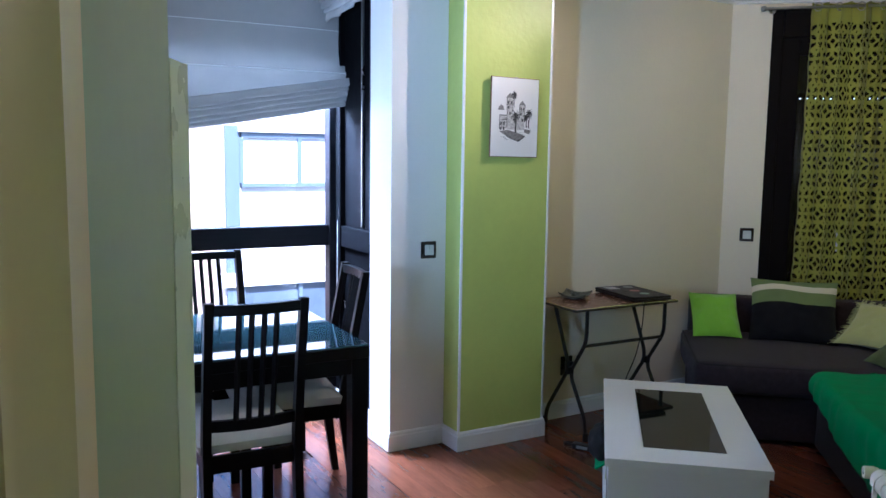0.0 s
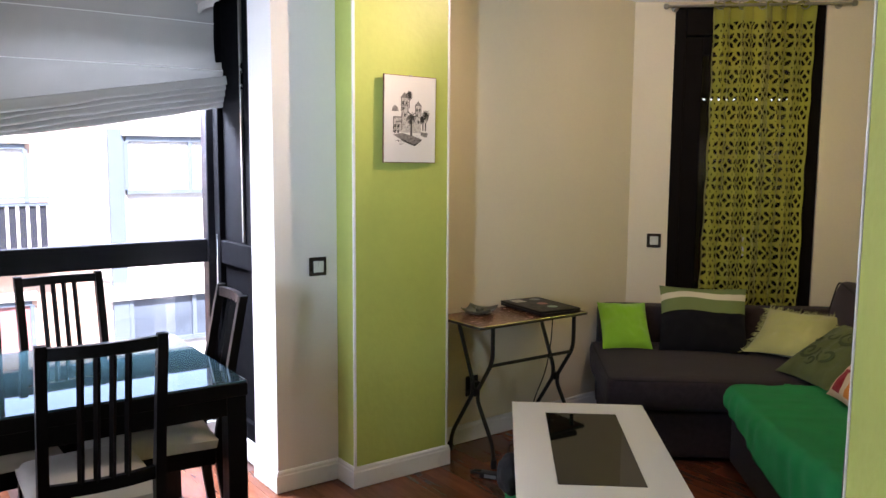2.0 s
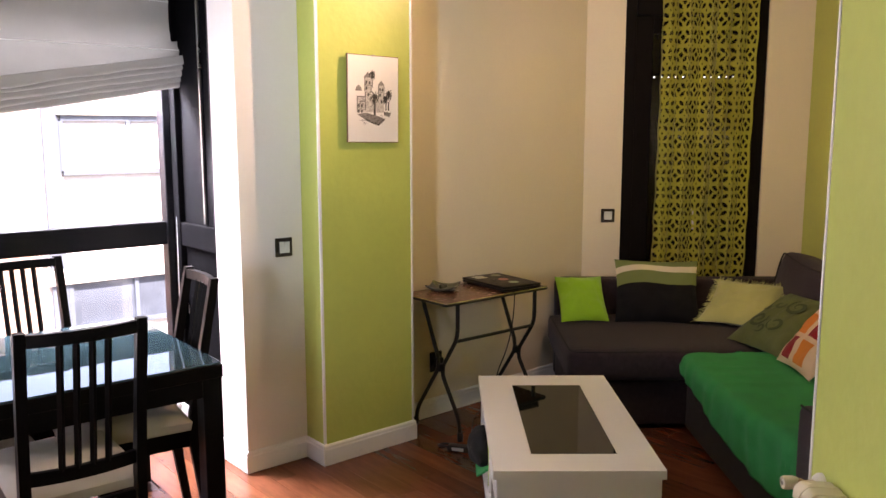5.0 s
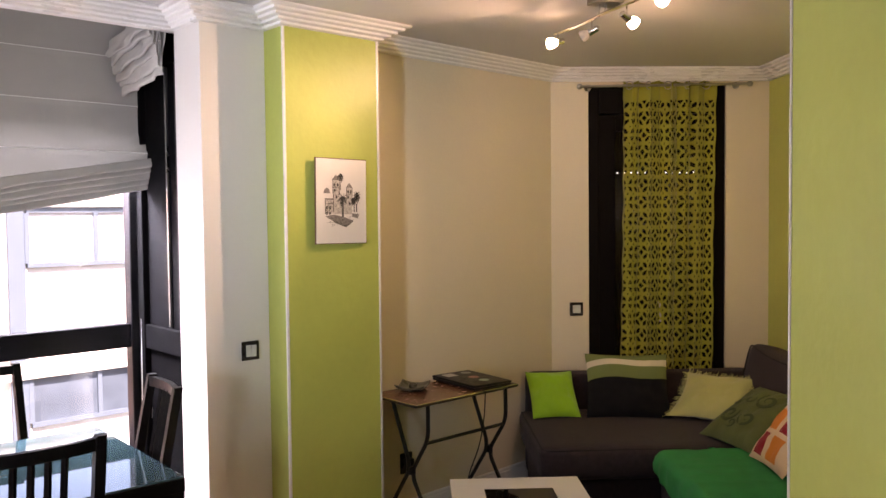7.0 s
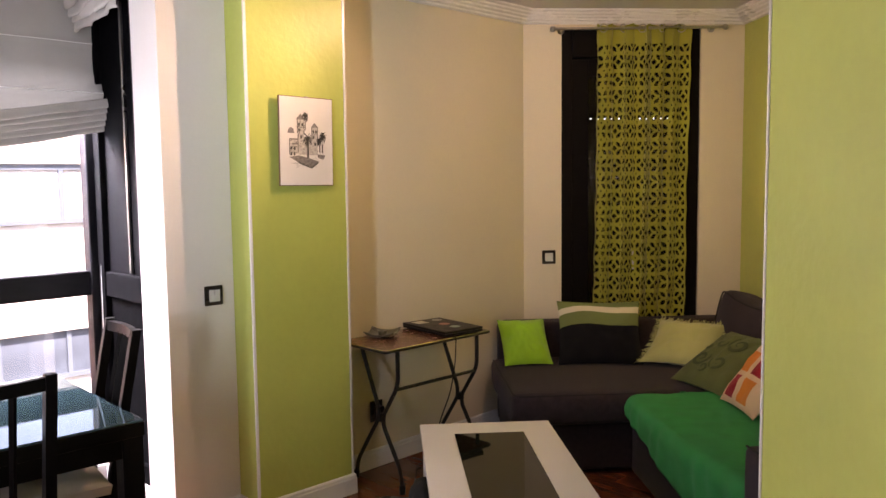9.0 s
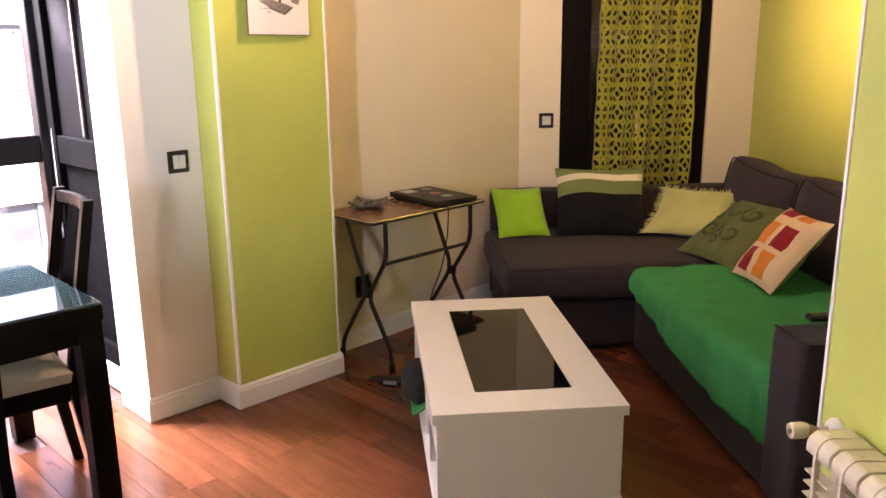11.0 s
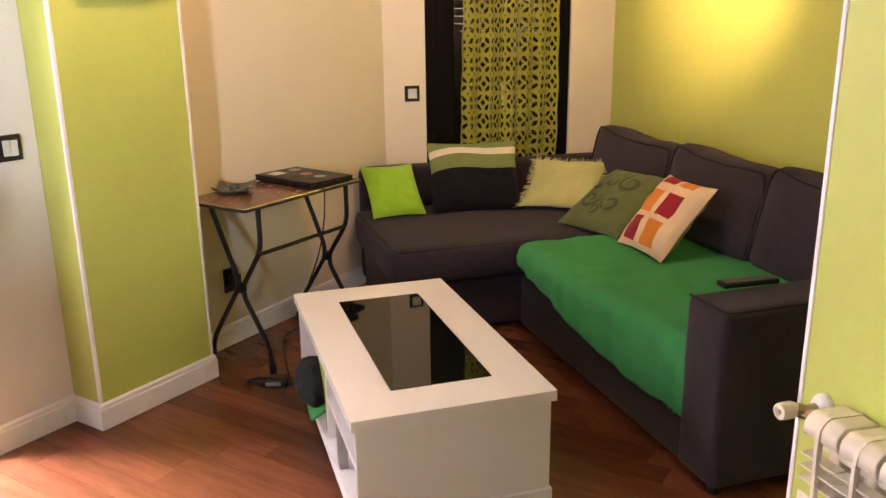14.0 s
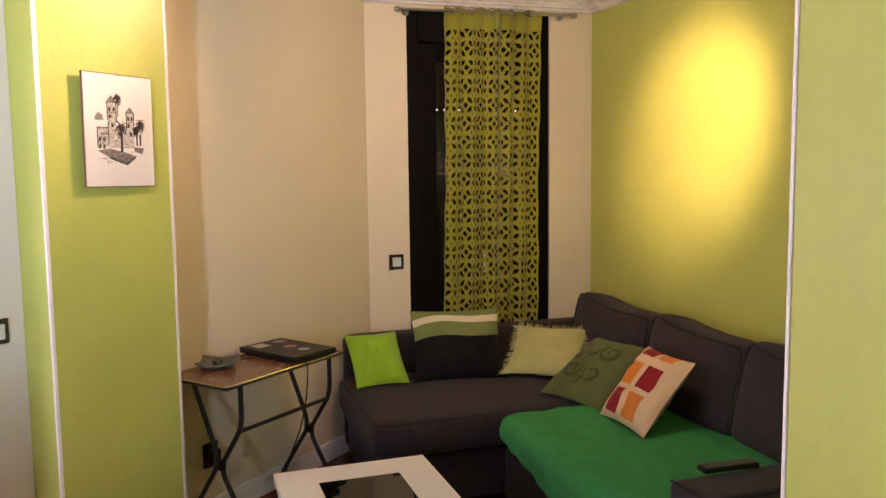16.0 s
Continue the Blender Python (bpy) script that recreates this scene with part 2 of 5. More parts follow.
def lathe(bm, profile, seg=16, m=None):
    rings = []
    for r, z in profile:
        rings.append([bm.verts.new((r * math.cos(2 * math.pi * k / seg), r * math.sin(2 * math.pi * k / seg), z)) for k in range(seg)])
    for a, b in zip(rings, rings[1:]):
        for k in range(seg):
            bm.faces.new((a[k], a[(k + 1) % seg], b[(k + 1) % seg], b[k]))
    bm.faces.new(rings[0][::-1])
    bm.faces.new(rings[-1])
    if m is not None:
        bmesh.ops.transform(bm, verts=[v for ring in rings for v in ring], matrix=m)
    return bm


def sweep(bm, path, profile):
    """Sweeps a closed profile of (offset to the left of the way, z) along a level polyline, with mitred corners."""
    pts = [Vector(p) for p in path]
    rings = []
    for i, p in enumerate(pts):
        a = (p - pts[i - 1]).normalized() if i else None
        b = (pts[i + 1] - p).normalized() if i < len(pts) - 1 else None
        a, b = a or b, b or a
        na, nb = Vector((-a.y, a.x)), Vector((-b.y, b.x))
        n = (na + nb) / (1 + na.dot(nb))
        rings.append([bm.verts.new((p.x + n.x * d, p.y + n.y * d, z)) for d, z in profile])
    k = len(profile)
    for a, b in zip(rings, rings[1:]):
        for i in range(k):
            bm.faces.new((a[i], a[(i + 1) % k], b[(i + 1) % k], b[i]))
    bm.faces.new(rings[0])
    bm.faces.new(rings[-1][::-1])
    return bm


def grid(bm, n, m, where):
    vs = [[bm.verts.new(where(i / n, j / m)) for j in range(m + 1)] for i in range(n + 1)]
    for i in range(n):
        for j in range(m):
            bm.faces.new((vs[i][j], vs[i + 1][j], vs[i + 1][j + 1], vs[i][j + 1]))
    return vs


# ---- structure ----
WEST_U, BAY_V = -3.4, 0.90
wx, wy = uv(WEST_U, BAY_V)
a_uv = FACADE.inverted() @ Vector((*CORNER_A, 0))

# window pier and column
bm = prism(bmesh.new(), [uv(0, 0), uv(0.310, 0), uv(0.310, 0.25), uv(0.0, 0.25)], 0, CEIL)
setting("wall_pier", bm, WHITE_WALL, "white painted wall pier beside the bay window", "wall")
bm = prism(bmesh.new(), [uv(0.312, -0.155), uv(0.833, -0.155), uv(0.833, 0.03), uv(0.312, 0.03)], 0, CEIL)
setting("column", bm, LIME, "lime green painted column with satin sheen", "column")
for u, name in ((0.312, "trim_1"), (0.833, "trim_2")):
    s = -1 if u < 0.5 else 1
    bm = prism(bmesh.new(), [uv(u - s * 0.008, -0.158), uv(u + s * 0.003, -0.158), uv(u + s * 0.003, -0.147), uv(u - s * 0.008, -0.147)], 0.1, CORN)
    setting(name, bm, WHITE_TRIM, "thin white corner bead of the green column", "corner trim")
# slanting wall behind the column
bm = prism(bmesh.new(), [uv(0.5, 0.032), CORNER_A, (CORNER_A[0], NORTH + 0.28), uv(a_uv.x - 0.3, a_uv.y + 0.5), uv(0.5, 0.3)], 0, CEIL)
setting("wall_slanting", bm, CREAM_WALL, "cream white painted wall behind the folding table", "wall")
# north wall with the balcony door's opening
DX0, DX1, DZ1 = 1.04, 1.926, 2.44
for name, x0, x1, z0, z1 in (("wall_north_west", CORNER_A[0], DX0, 0, CEIL), ("wall_north_east", DX1, EAST, 0, CEIL), ("wall_north_lintel", DX0, DX1, DZ1, CEIL)):
    setting(name, boxed(x0, NORTH, z0, x1, NORTH + 0.28, z1), CREAM_WALL, "cream white painted wall round the balcony door", "wall")
setting("wall_east", boxed(EAST, HALL_Y - 0.12, 0, EAST + 0.15, NORTH + 0.28, CEIL), LIME, "lime green painted wall behind the sofa", "wall")
setting("wall_hall", prism(bmesh.new(), [(HALL_X, -1.6), (HALL_X + 0.13, -1.6), (HALL_X + 0.13, HALL_Y - 0.12), (EAST, HALL_Y - 0.12), (EAST, HALL_Y), (HALL_X, HALL_Y)], 0, CEIL), LIME, "lime green painted wall behind the radiator", "wall")
setting("trim_3", boxed(HALL_X - 0.003, HALL_Y - 0.006, 0.1, HALL_X + 0.01, HALL_Y + 0.004, CORN, 0.002), WHITE_TRIM, "white corner bead of the green wall", "corner trim")

# entrance side
LW = [(-0.316, 0.557), (-0.426, 0.847)]
setting("wall_entrance", prism(bmesh.new(), [(-0.300, 0.515), LW[0], LW[1], (SIDE_U1, 0.85), (SIDE_U1, 0.70), (-0.60, 0.70), (-0.45, 0.515)], 0, CEIL), SAGE, "pale sage coloured wall beside the doorway", "wall")
setting("wall_entrance_west", boxed(wx, 0.70, 0, SIDE_U0, 0.85, CEIL), SAGE, "pale sage coloured wall of the dining side", "wall")
setting("wall_entrance_sill", boxed(SIDE_U0, 0.70, 0, SIDE_U1, 0.85, SIDE_Z0), SAGE, "pale sage coloured wall under the assumed side window", "wall")
setting("wall_entrance_lintel", boxed(SIDE_U0, 0.70, SIDE_Z1, SIDE_U1, 0.85, CEIL), SAGE, "pale sage coloured wall over the assumed side window", "wall")
# assumed window that houses the added lamp; the board closes it off
w3 = thing("window_3", pose(0, 0, 0), "unseen, assumed side window, closed off by a white board", "window", kind="structure")
part("backing_board", boxed(SIDE_U0, 0.702, SIDE_Z0, SIDE_U1, 0.73, SIDE_Z1), WHITE_TRIM, w3)
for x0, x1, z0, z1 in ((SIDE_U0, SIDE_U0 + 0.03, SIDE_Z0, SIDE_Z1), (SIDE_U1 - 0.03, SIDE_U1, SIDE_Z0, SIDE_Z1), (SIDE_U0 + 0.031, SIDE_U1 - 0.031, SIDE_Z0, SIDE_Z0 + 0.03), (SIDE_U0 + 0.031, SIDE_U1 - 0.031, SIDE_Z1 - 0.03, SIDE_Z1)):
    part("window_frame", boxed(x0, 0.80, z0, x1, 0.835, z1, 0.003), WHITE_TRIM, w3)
setting("trim_4", prism(bmesh.new(), [(-0.4275, 0.845), (-0.425, 0.848), (-0.443, 0.918), (-0.458, 0.914)], 0, 1.608), WHITE_TRIM, "white wooden corner guard at the doorway", "corner guard")
casing = [(-0.265, 0.30), (-0.250, 0.325), (-0.258, 0.345), (-0.245, 0.37), (-0.262, 0.40), (-0.258, 0.44), (-0.285, 0.475), (-0.296, 0.513), (-0.40, 0.513), (-0.40, 0.30)]
setting("door_casing", prism(bmesh.new(), casing, 0, CEIL - 0.002), CASING, "cream moulded casing of the doorway", "door casing", True)
setting("wall_west", boxed(wx - 0.15, 0.70, 0, wx, wy + 0.12, CEIL), WHITE_WALL, "white painted wall of the dining side", "wall")
setting("wall_hall_left", boxed(-0.60, -1.6, 0, -0.402, 0.513, CEIL), WHITE_WALL, "white painted hall wall", "wall")
setting("wall_south", boxed(-0.6, -1.72, 0, HALL_X + 0.13, -1.6, CEIL), WHITE_WALL, "white painted end wall of the hall", "wall")

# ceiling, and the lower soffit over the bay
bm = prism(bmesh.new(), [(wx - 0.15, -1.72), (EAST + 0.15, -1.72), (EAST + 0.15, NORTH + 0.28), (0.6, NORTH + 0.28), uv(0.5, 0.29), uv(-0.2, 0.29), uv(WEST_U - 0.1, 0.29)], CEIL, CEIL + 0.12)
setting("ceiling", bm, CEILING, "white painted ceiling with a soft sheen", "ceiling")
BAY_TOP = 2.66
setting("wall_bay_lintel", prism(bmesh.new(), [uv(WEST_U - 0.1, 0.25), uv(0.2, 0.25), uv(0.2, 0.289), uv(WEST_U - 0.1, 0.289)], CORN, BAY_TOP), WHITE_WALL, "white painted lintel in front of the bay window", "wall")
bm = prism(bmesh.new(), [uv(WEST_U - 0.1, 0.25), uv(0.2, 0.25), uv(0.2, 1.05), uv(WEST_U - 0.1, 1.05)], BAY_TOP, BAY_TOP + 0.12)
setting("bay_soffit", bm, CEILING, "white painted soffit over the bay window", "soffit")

# stepped cornice
RISE = (CEIL - CORN) / 5
steps = [(0.001, CORN)]
for k in range(5):
    steps += [(0.022 + 0.024 * k, CORN + RISE * k + 0.003), (0.024 + 0.024 * k, CORN + RISE * k + 0.006), (0.024 + 0.024 * k, min(CORN + RISE * (k + 1), CEIL - 0.001))]
steps += [(0.001, CEIL - 0.001)]
path = [(EAST, HALL_Y), (EAST, NORTH), CORNER_A, uv(0.834, 0.036), uv(0.834, -0.155), uv(0.312, -0.155), uv(0.312, 0), uv(0, 0), uv(0, 0.25), uv(WEST_U, 0.25)]
setting("cornice_1", sweep(bmesh.new(), path, steps), WHITE_TRIM, "white stepped plaster cornice", "cornice")

# baseboards
board = [(0.001, 0.003), (0.014, 0.003), (0.014, 0.078), (0.011, 0.084), (0.011, 0.094), (0.006, 0.102), (0.001, 0.102)]
for name, path in (("baseboard_1", [uv(0.833, -0.02), uv(0.833, -0.155), uv(0.312, -0.155), uv(0.312, 0), uv(0, 0), uv(0, 0.24)]),
                   ("baseboard_2", [(EAST, HALL_Y), (EAST, NORTH), (DX1 + 0.06, NORTH)]),
                   ("baseboard_3", [(DX0 - 0.06, NORTH), CORNER_A, uv(0.85, 0.04)]),
                   ("baseboard_4", [(HALL_X, -1.5), (HALL_X, HALL_Y), (EAST - 0.02, HALL_Y)])):
    setting(name, sweep(bmesh.new(), path, board), WHITE_TRIM, "white painted moulded baseboard", "baseboard")

# subfloor; the planks come last
setting("floor", boxed(wx - 0.15, -1.72, -0.15, EAST + 0.15, NORTH + 0.28, -0.012), SUBFLOOR, "reddish brown glossy hardwood plank floor", "floor")

# ---- bay window ----
def window_bay():
    lo, mid0, mid1, hi = 0.14, 0.963, 1.085, BAY_TOP - 0.001
    w = thing("window_1", FACADE, "dark aluminium bay window with a horizontal rail", "window", kind="structure")
    v0, v1 = 0.885, 0.945
    for u0, u1 in ((0.02, 0.145), (-1.04, -0.97), (-2.05, -1.98), (WEST_U, WEST_U + 0.07)):
        part("post", boxed(u0, v0 - 0.012, lo - 0.04, u1, v1 + 0.012, hi, 0.006), DARK_FRAME, w)
    bays = [(-0.97, 0.02), (-1.98, -1.04), (WEST_U + 0.07, -2.05)]
    for u0, u1 in bays:
        part("rail", boxed(u0, v0, mid0, u1, v1, mid1, 0.005), DARK_FRAME, w)
        part("rail", boxed(u0, v0, lo - 0.04, u1, v1, lo + 0.02, 0.005), DARK_FRAME, w)
        part("rail", boxed(u0, v0, hi - 0.08, u1, v1, hi, 0.005), DARK_FRAME, w)
        for z0, z1 in ((lo + 0.02, mid0), (mid1, hi - 0.08)):
            p = part("pane", boxed(u0, 0.913, z0, u1, 0.917, z1), GLASS, w)
            p.visible_shadow = False
    # the sliding sash in the second field
    for z0, z1 in ((mid1, mid1 + 0.05), (hi - 0.13, hi - 0.08)):
        part("sash", boxed(-1.98, v0 - 0.02, z0, -1.04, v0 - 0.002, z1, 0.004), DARK_FRAME, w)
    part("sash", boxed(-1.09, v0 - 0.02, mid1 + 0.05, -1.045, v0 - 0.002, hi - 0.13, 0.004), DARK_FRAME, w)
    # the narrow return at the pier
    for a, b in ((0.252, 0.32), (0.80, 0.872)):
        part("post", boxed(0.055, a, lo - 0.04, 0.135, b, hi, 0.005), MATT_DARK, w)
    for z0, z1 in ((mid0, mid1), (lo - 0.04, lo + 0.05), (hi - 0.3, hi)):
        part("rail", boxed(0.06, 0.32, z0, 0.13, 0.80, z1, 0.005), MATT_DARK, w)
    part("sash", boxed(0.045, 0.33, mid1 + 0.01, 0.06, 0.37, hi - 0.31, 0.004), DARK_FRAME, w)
    # glass would mirror the bright outside; its dark look is put into matt panels
    for z0, z1 in ((lo + 0.05, mid0), (mid1, hi - 0.3)):
        part("panel", boxed(0.085, 0.32, z0, 0.105, 0.80, z1), MATT_DARK, w, "matt dark panel in place of dark-looking glass")
    part("profile", boxed(0.070, 0.52, mid1 + 0.01, 0.084, 0.535, hi - 0.31, 0.002), STEEL, w)
    part("sill", boxed(WEST_U, 0.86, 0.0, 0.16, 1.02, lo - 0.041, 0.004), WHITE_TRIM, w, "white low window sill")
    part("sill", boxed(0.04, 0.252, 0.0, 0.16, 0.858, lo - 0.041, 0.004), WHITE_TRIM, w, "white low window sill")


window_bay()
END = [uv(WEST_U - 0.12, 0.2), uv(WEST_U - 0.002, 0.2), uv(WEST_U - 0.002, 1.05), uv(WEST_U - 0.12, 1.05)]
setting("wall_bay_end", prism(bmesh.new(), END, 0, 0.10), WHITE_WALL, "white painted low end wall of the bay", "wall")
setting("wall_bay_end_lintel", prism(bmesh.new(), END, CORN - 0.03, BAY_TOP - 0.001), WHITE_WALL, "white painted lintel at the end of the bay", "wall")
# unseen end of the bay, glazed to let extra daylight in
side = thing("window_2", FACADE, "unseen dark aluminium end window added to the bay", "window", kind="structure")
for v in (0.2, 0.83):
    part("post", boxed(WEST_U - 0.09, v, 0.101, WEST_U - 0.03, v + 0.06, CORN - 0.031, 0.004), DARK_FRAME, side)
pane = part("pane", boxed(WEST_U - 0.062, 0.26, 0.101, WEST_U - 0.058, 0.83, CORN - 0.031), GLASS, side)
pane.visible_shadow = False
BRICK = mat("brown_render", (0.10, 0.06, 0.04), 0.8, var=0.12, scale=5, bump=0.1)
# block added outside so that nothing bright shows behind the return
setting("added_outer_block", prism(bmesh.new(), [uv(0.15, 0.31), uv(1.2, 0.31), uv(1.2, 0.88), uv(0.15, 0.88)], -9, 4), BRICK, "unseen brown block added beside the bay's return", "wall")


def roman_blind(m, width, bottom_l, bottom_r, label, stack=0.16, folds=4, crumple=1.0):
    """A cloth that hangs from the local origin down, along x; the lower folds are gathered in a stack."""
    b = thing("roman_blind", m, label, "roman blind", "roman blinds in the bay")

    def low(s):
        return bottom_l + (bottom_r - bottom_l) * s

    def smooth(x):
        x = min(max(x, 0), 1)
        return x * x * (3 - 2 * x)

    def sheet(s, z):
        """How far the hanging cloth stands out at a height."""
        drop = low(s) + stack * 0.80
        out = 0.040 * smooth((drop + 0.16 - z) / 0.16) + 0.006 * math.sin(math.pi * s) * z / drop
        ripple = 0.007 * noise.noise(Vector((s * 3 * width, z * 2.2, width))) + 0.004 * crumple * noise.noise(Vector((s * 7 * width, z * 9, 3)))
        pull = 0.0
        for k, reach in enumerate((0.0, 0.055, 0.11)):
            line = drop + reach + 0.05 + (1 - s) * width * (-0.16 - 0.10 * k)
            pull += 0.008 * math.exp(-((z - line) / 0.016) ** 2) * smooth((s - 0.62) / 0.3)
        return -out - ripple - pull

    def edge(s, z):
        return (0.010 * math.sin(z * 21 + 1) + 0.006 * math.sin(z * 47)) * (smooth((s - 0.94) / 0.06) - 0.7 * smooth((0.06 - s) / 0.06))
    bm = bmesh.new()

    def cloth(s, t):
        z = (low(s) + stack * 0.28 + 0.010 * crumple * noise.noise(Vector((s * 4 * width, 1, 0)))) * t
        seam = 0.004 * math.exp(-((z / 0.235 + 0.5) % 1 - 0.5) ** 2 * 700)
        return (s * width + edge(s, z), sheet(s, z) - seam, z)
    grid(bm, 44, 84, cloth)
    part("cloth", bm, BLIND, b, smooth=True)
    z = -0.235
    while z > max(bottom_l, bottom_r) + stack:
        seam = [(width * q + edge(q, z), sheet(q, z) - 0.0045, z + 0.004 * math.sin(3 * q)) for q in np.linspace(0.004, 0.996, 33)]
        part("seam", tube(bmesh.new(), seam, 0.0024, 6), SEAM, b)
        z -= 0.235
    for k in range(folds):
        bm = bmesh.new()
        d = 0.085 - 0.080 * (k + 1) / folds

        def fold(s, t, k=k, d=d):
            fan = 0.72 + 0.28 * (1 - s)
            top = low(s) + stack * 0.95
            bot = low(s) + stack * 0.82 * (1 - ((k + 1) / folds) ** (0.85 + 0.3 * s)) + 0.008 * (1 - fan)
            sag = 0.010 * crumple * noise.noise(Vector((s * 4 * width * crumple ** 0.5, k * 3.1, 0.5)))
            t = 1 - (1 - t) ** 2
            near = min(1.0, (1 - t) * (top - bot) / 0.013)
            roll = 0.012 * (1 - (1 - near) ** 2) ** 0.5 + 0.014 * (crumple - 1) * t * noise.noise(Vector((s * 5, t * 2, k)))
            wob = 0.005 * math.sin(9 * t + k * 2.3)
            tip = smooth((s - 0.95) / 0.05) * (wob + 0.004 * (k % 2)) - smooth((0.05 - s) / 0.05) * wob
            return (s * width + tip, -d - roll - 0.016 * t + 0.012 * (k % 2) * (1 - t), top + (bot - top) * t + sag * t)
        grid(bm, 36, 18, fold)
        ob = part("fold", bm, BLIND, b, smooth=True)
        ob.modifiers.new("thick", "SOLIDIFY").thickness = 0.002
    part("head_rail", boxed(0, -0.004, -0.03, width, 0.022, 0, 0.003), WHITE_TRIM, b)
    return b


roman_blind(FACADE @ pose(-1.005, 0.82, BAY_TOP - 0.002), 1.125, -1.070, -0.888, "off-white cotton roman blind, half lowered and hanging askew", 0.17, 5)
roman_blind(FACADE @ pose(-2.06, 0.82, BAY_TOP - 0.002), 1.04, -0.76, -0.75, "off-white cotton roman blind drawn up in folds", 0.22, 5)
roman_blind(FACADE @ pose(-0.012, 0.76, BAY_TOP - 0.002, 0, 0, -90), 0.47, -0.43, -0.39, "off-white cotton roman blind gathered up tight in crumpled folds", 0.28, 6, 2.4)


def cord(u, v, z0, z1, sway):
    c = thing("blind_cord", FACADE @ pose(u, v, 0), "thin white pull cord of a roman blind", "cord", "blind cords")
    pts = [(sway * math.sin((z1 - z) * 2.6), 0, z) for z in np.linspace(z1, z0, 14)]
    part("string", tube(bmesh.new(), pts, 0.0028, 6), WHITE_TRIM, c)


cord(0.055, 0.84, 0.62, CORN - 0.3, 0.006)
cord(0.10, 0.80, 0.60, CORN - 0.3, 0.018)


# ---- dining set ----
def dining_table():
    t = thing("dining_table", FACADE @ pose(-0.83, -0.165, 0, 0, 0, -1.5), "square black-brown dining table under a sheet of glass", "table")
    h, s = 0.735, 0.45
    part("tabletop", boxed(-s, -s, h - 0.055, s, s, h - 0.008, 0.003), BLACK_WOOD, t)
    part("glass_sheet", boxed(-s + 0.004, -s + 0.004, h - 0.0075, s - 0.004, s - 0.004, h, 0.0015), TABLE_GLASS, t, "dark greenish protective glass sheet")
    for a in (0, 90, 180, 270):
        part("apron", boxed(-s + 0.075, -s + 0.006, h - 0.12, s - 0.075, -s + 0.03, h - 0.0555, 0.002, pose(0, 0, 0, 0, 0, a)), BLACK_WOOD, t)
        part("leg", boxed(-s + 0.004, -s + 0.004, 0, -s + 0.074, -s + 0.074, h - 0.0555, 0.004, pose(0, 0, 0, 0, 0, a)), BLACK_WOOD, t)


dining_table()


def dining_chair():
    c = thing("dining_chair", pose(0, 0, 0), "black-brown slatted dining chair with a cream padded seat", "chair", "chairs round the dining table")
    w = 0.166

    def back_y(z):
        return -0.20 - 0.10 * max(0, (z - 0.44) / 0.56) ** 1.1 - 0.05 * max(0, (0.44 - z) / 0.44) ** 1.3

    for sx in (-1, 1):
        bm = bmesh.new()
        zs = np.linspace(0, 1.0, 15)
        rings = []
        for z in zs:
            hw, hd = 0.0155, 0.016 + 0.008 * math.exp(-((z - 0.42) / 0.2) ** 2)
            y = back_y(z)
            rings.append([bm.verts.new((sx * w + dx * hw, y + dy * hd, z)) for dx, dy in ((-1, -1), (1, -1), (1, 1), (-1, 1))])
        for a, b in zip(rings, rings[1:]):
            for k in range(4):
                bm.faces.new((a[k], a[(k + 1) % 4], b[(k + 1) % 4], b[k]))
        bm.faces.new(rings[0][::-1])
        bm.faces.new(rings[-1])
        bmesh.ops.bevel(bm, geom=[e for e in bm.edges if abs((e.verts[0].co - e.verts[1].co).z) > 0.03], offset=0.003, segments=2, affect="EDGES")
        part("back_post", bm, BLACK_WOOD, c)
        part("front_leg", boxed(sx * w - 0.02, 0.20, 0, sx * w + 0.02, 0.24, 0.43, 0.004), BLACK_WOOD, c)

    def rail(z0, z1, deep):
        bm = bmesh.new()
        rings = []
        for i in range(13):
            s = i / 12 * 2 - 1
            bow = -0.022 * (1 - s * s)
            y = back_y((z0 + z1) / 2) + bow
            rings.append([bm.verts.new((s * (w - 0.014), y + dy, z)) for dy, z in ((-deep, z0), (deep, z0), (deep, z1), (-deep, z1))])
        for a, b in zip(rings, rings[1:]):
            for k in range(4):
                bm.faces.new((a[k], a[(k + 1) % 4], b[(k + 1) % 4], b[k]))
        bm.faces.new(rings[0][::-1])
        bm.faces.new(rings[-1])
        return bm
    part("top_rail", rail(0.955, 0.992, 0.011), BLACK_WOOD, c, smooth=True)
    part("lower_rail", rail(0.525, 0.565, 0.010), BLACK_WOOD, c, smooth=True)
    for x in (-0.066, -0.022, 0.022, 0.066):
        bow = -0.022 * (1 - (x / w) ** 2)
        bm = tube(bmesh.new(), [(x, back_y(z) + bow, z) for z in np.linspace(0.56, 0.96, 9)], 0.0105, 4, True)
        part("slat", bm, BLACK_WOOD, c)
    part("apron", boxed(-w + 0.02, 0.212, 0.365, w - 0.02, 0.232, 0.43, 0.003), BLACK_WOOD, c)
    part("apron", boxed(-w + 0.016, -0.21, 0.365, w - 0.016, -0.19, 0.43, 0.003), BLACK_WOOD, c)
    for sx in (-1, 1):
        part("apron", boxed(sx * w - 0.011, -0.18, 0.365, sx * w + 0.011, 0.20, 0.43, 0.003), BLACK_WOOD, c)

    def seat(s, t):
        x, y = (s * 2 - 1), (t * 2 - 1)
        dome = (1 - x ** 6) * (1 - y ** 6)
        return (x * 0.190, 0.035 + y * 0.225, 0.465 + 0.040 * dome ** 0.35 + 0.014 * (1 - x * x) * (1 - y * y))
    bm = bmesh.new()
    grid(bm, 18, 18, seat)
    rim = [e for e in bm.edges if e.is_boundary]
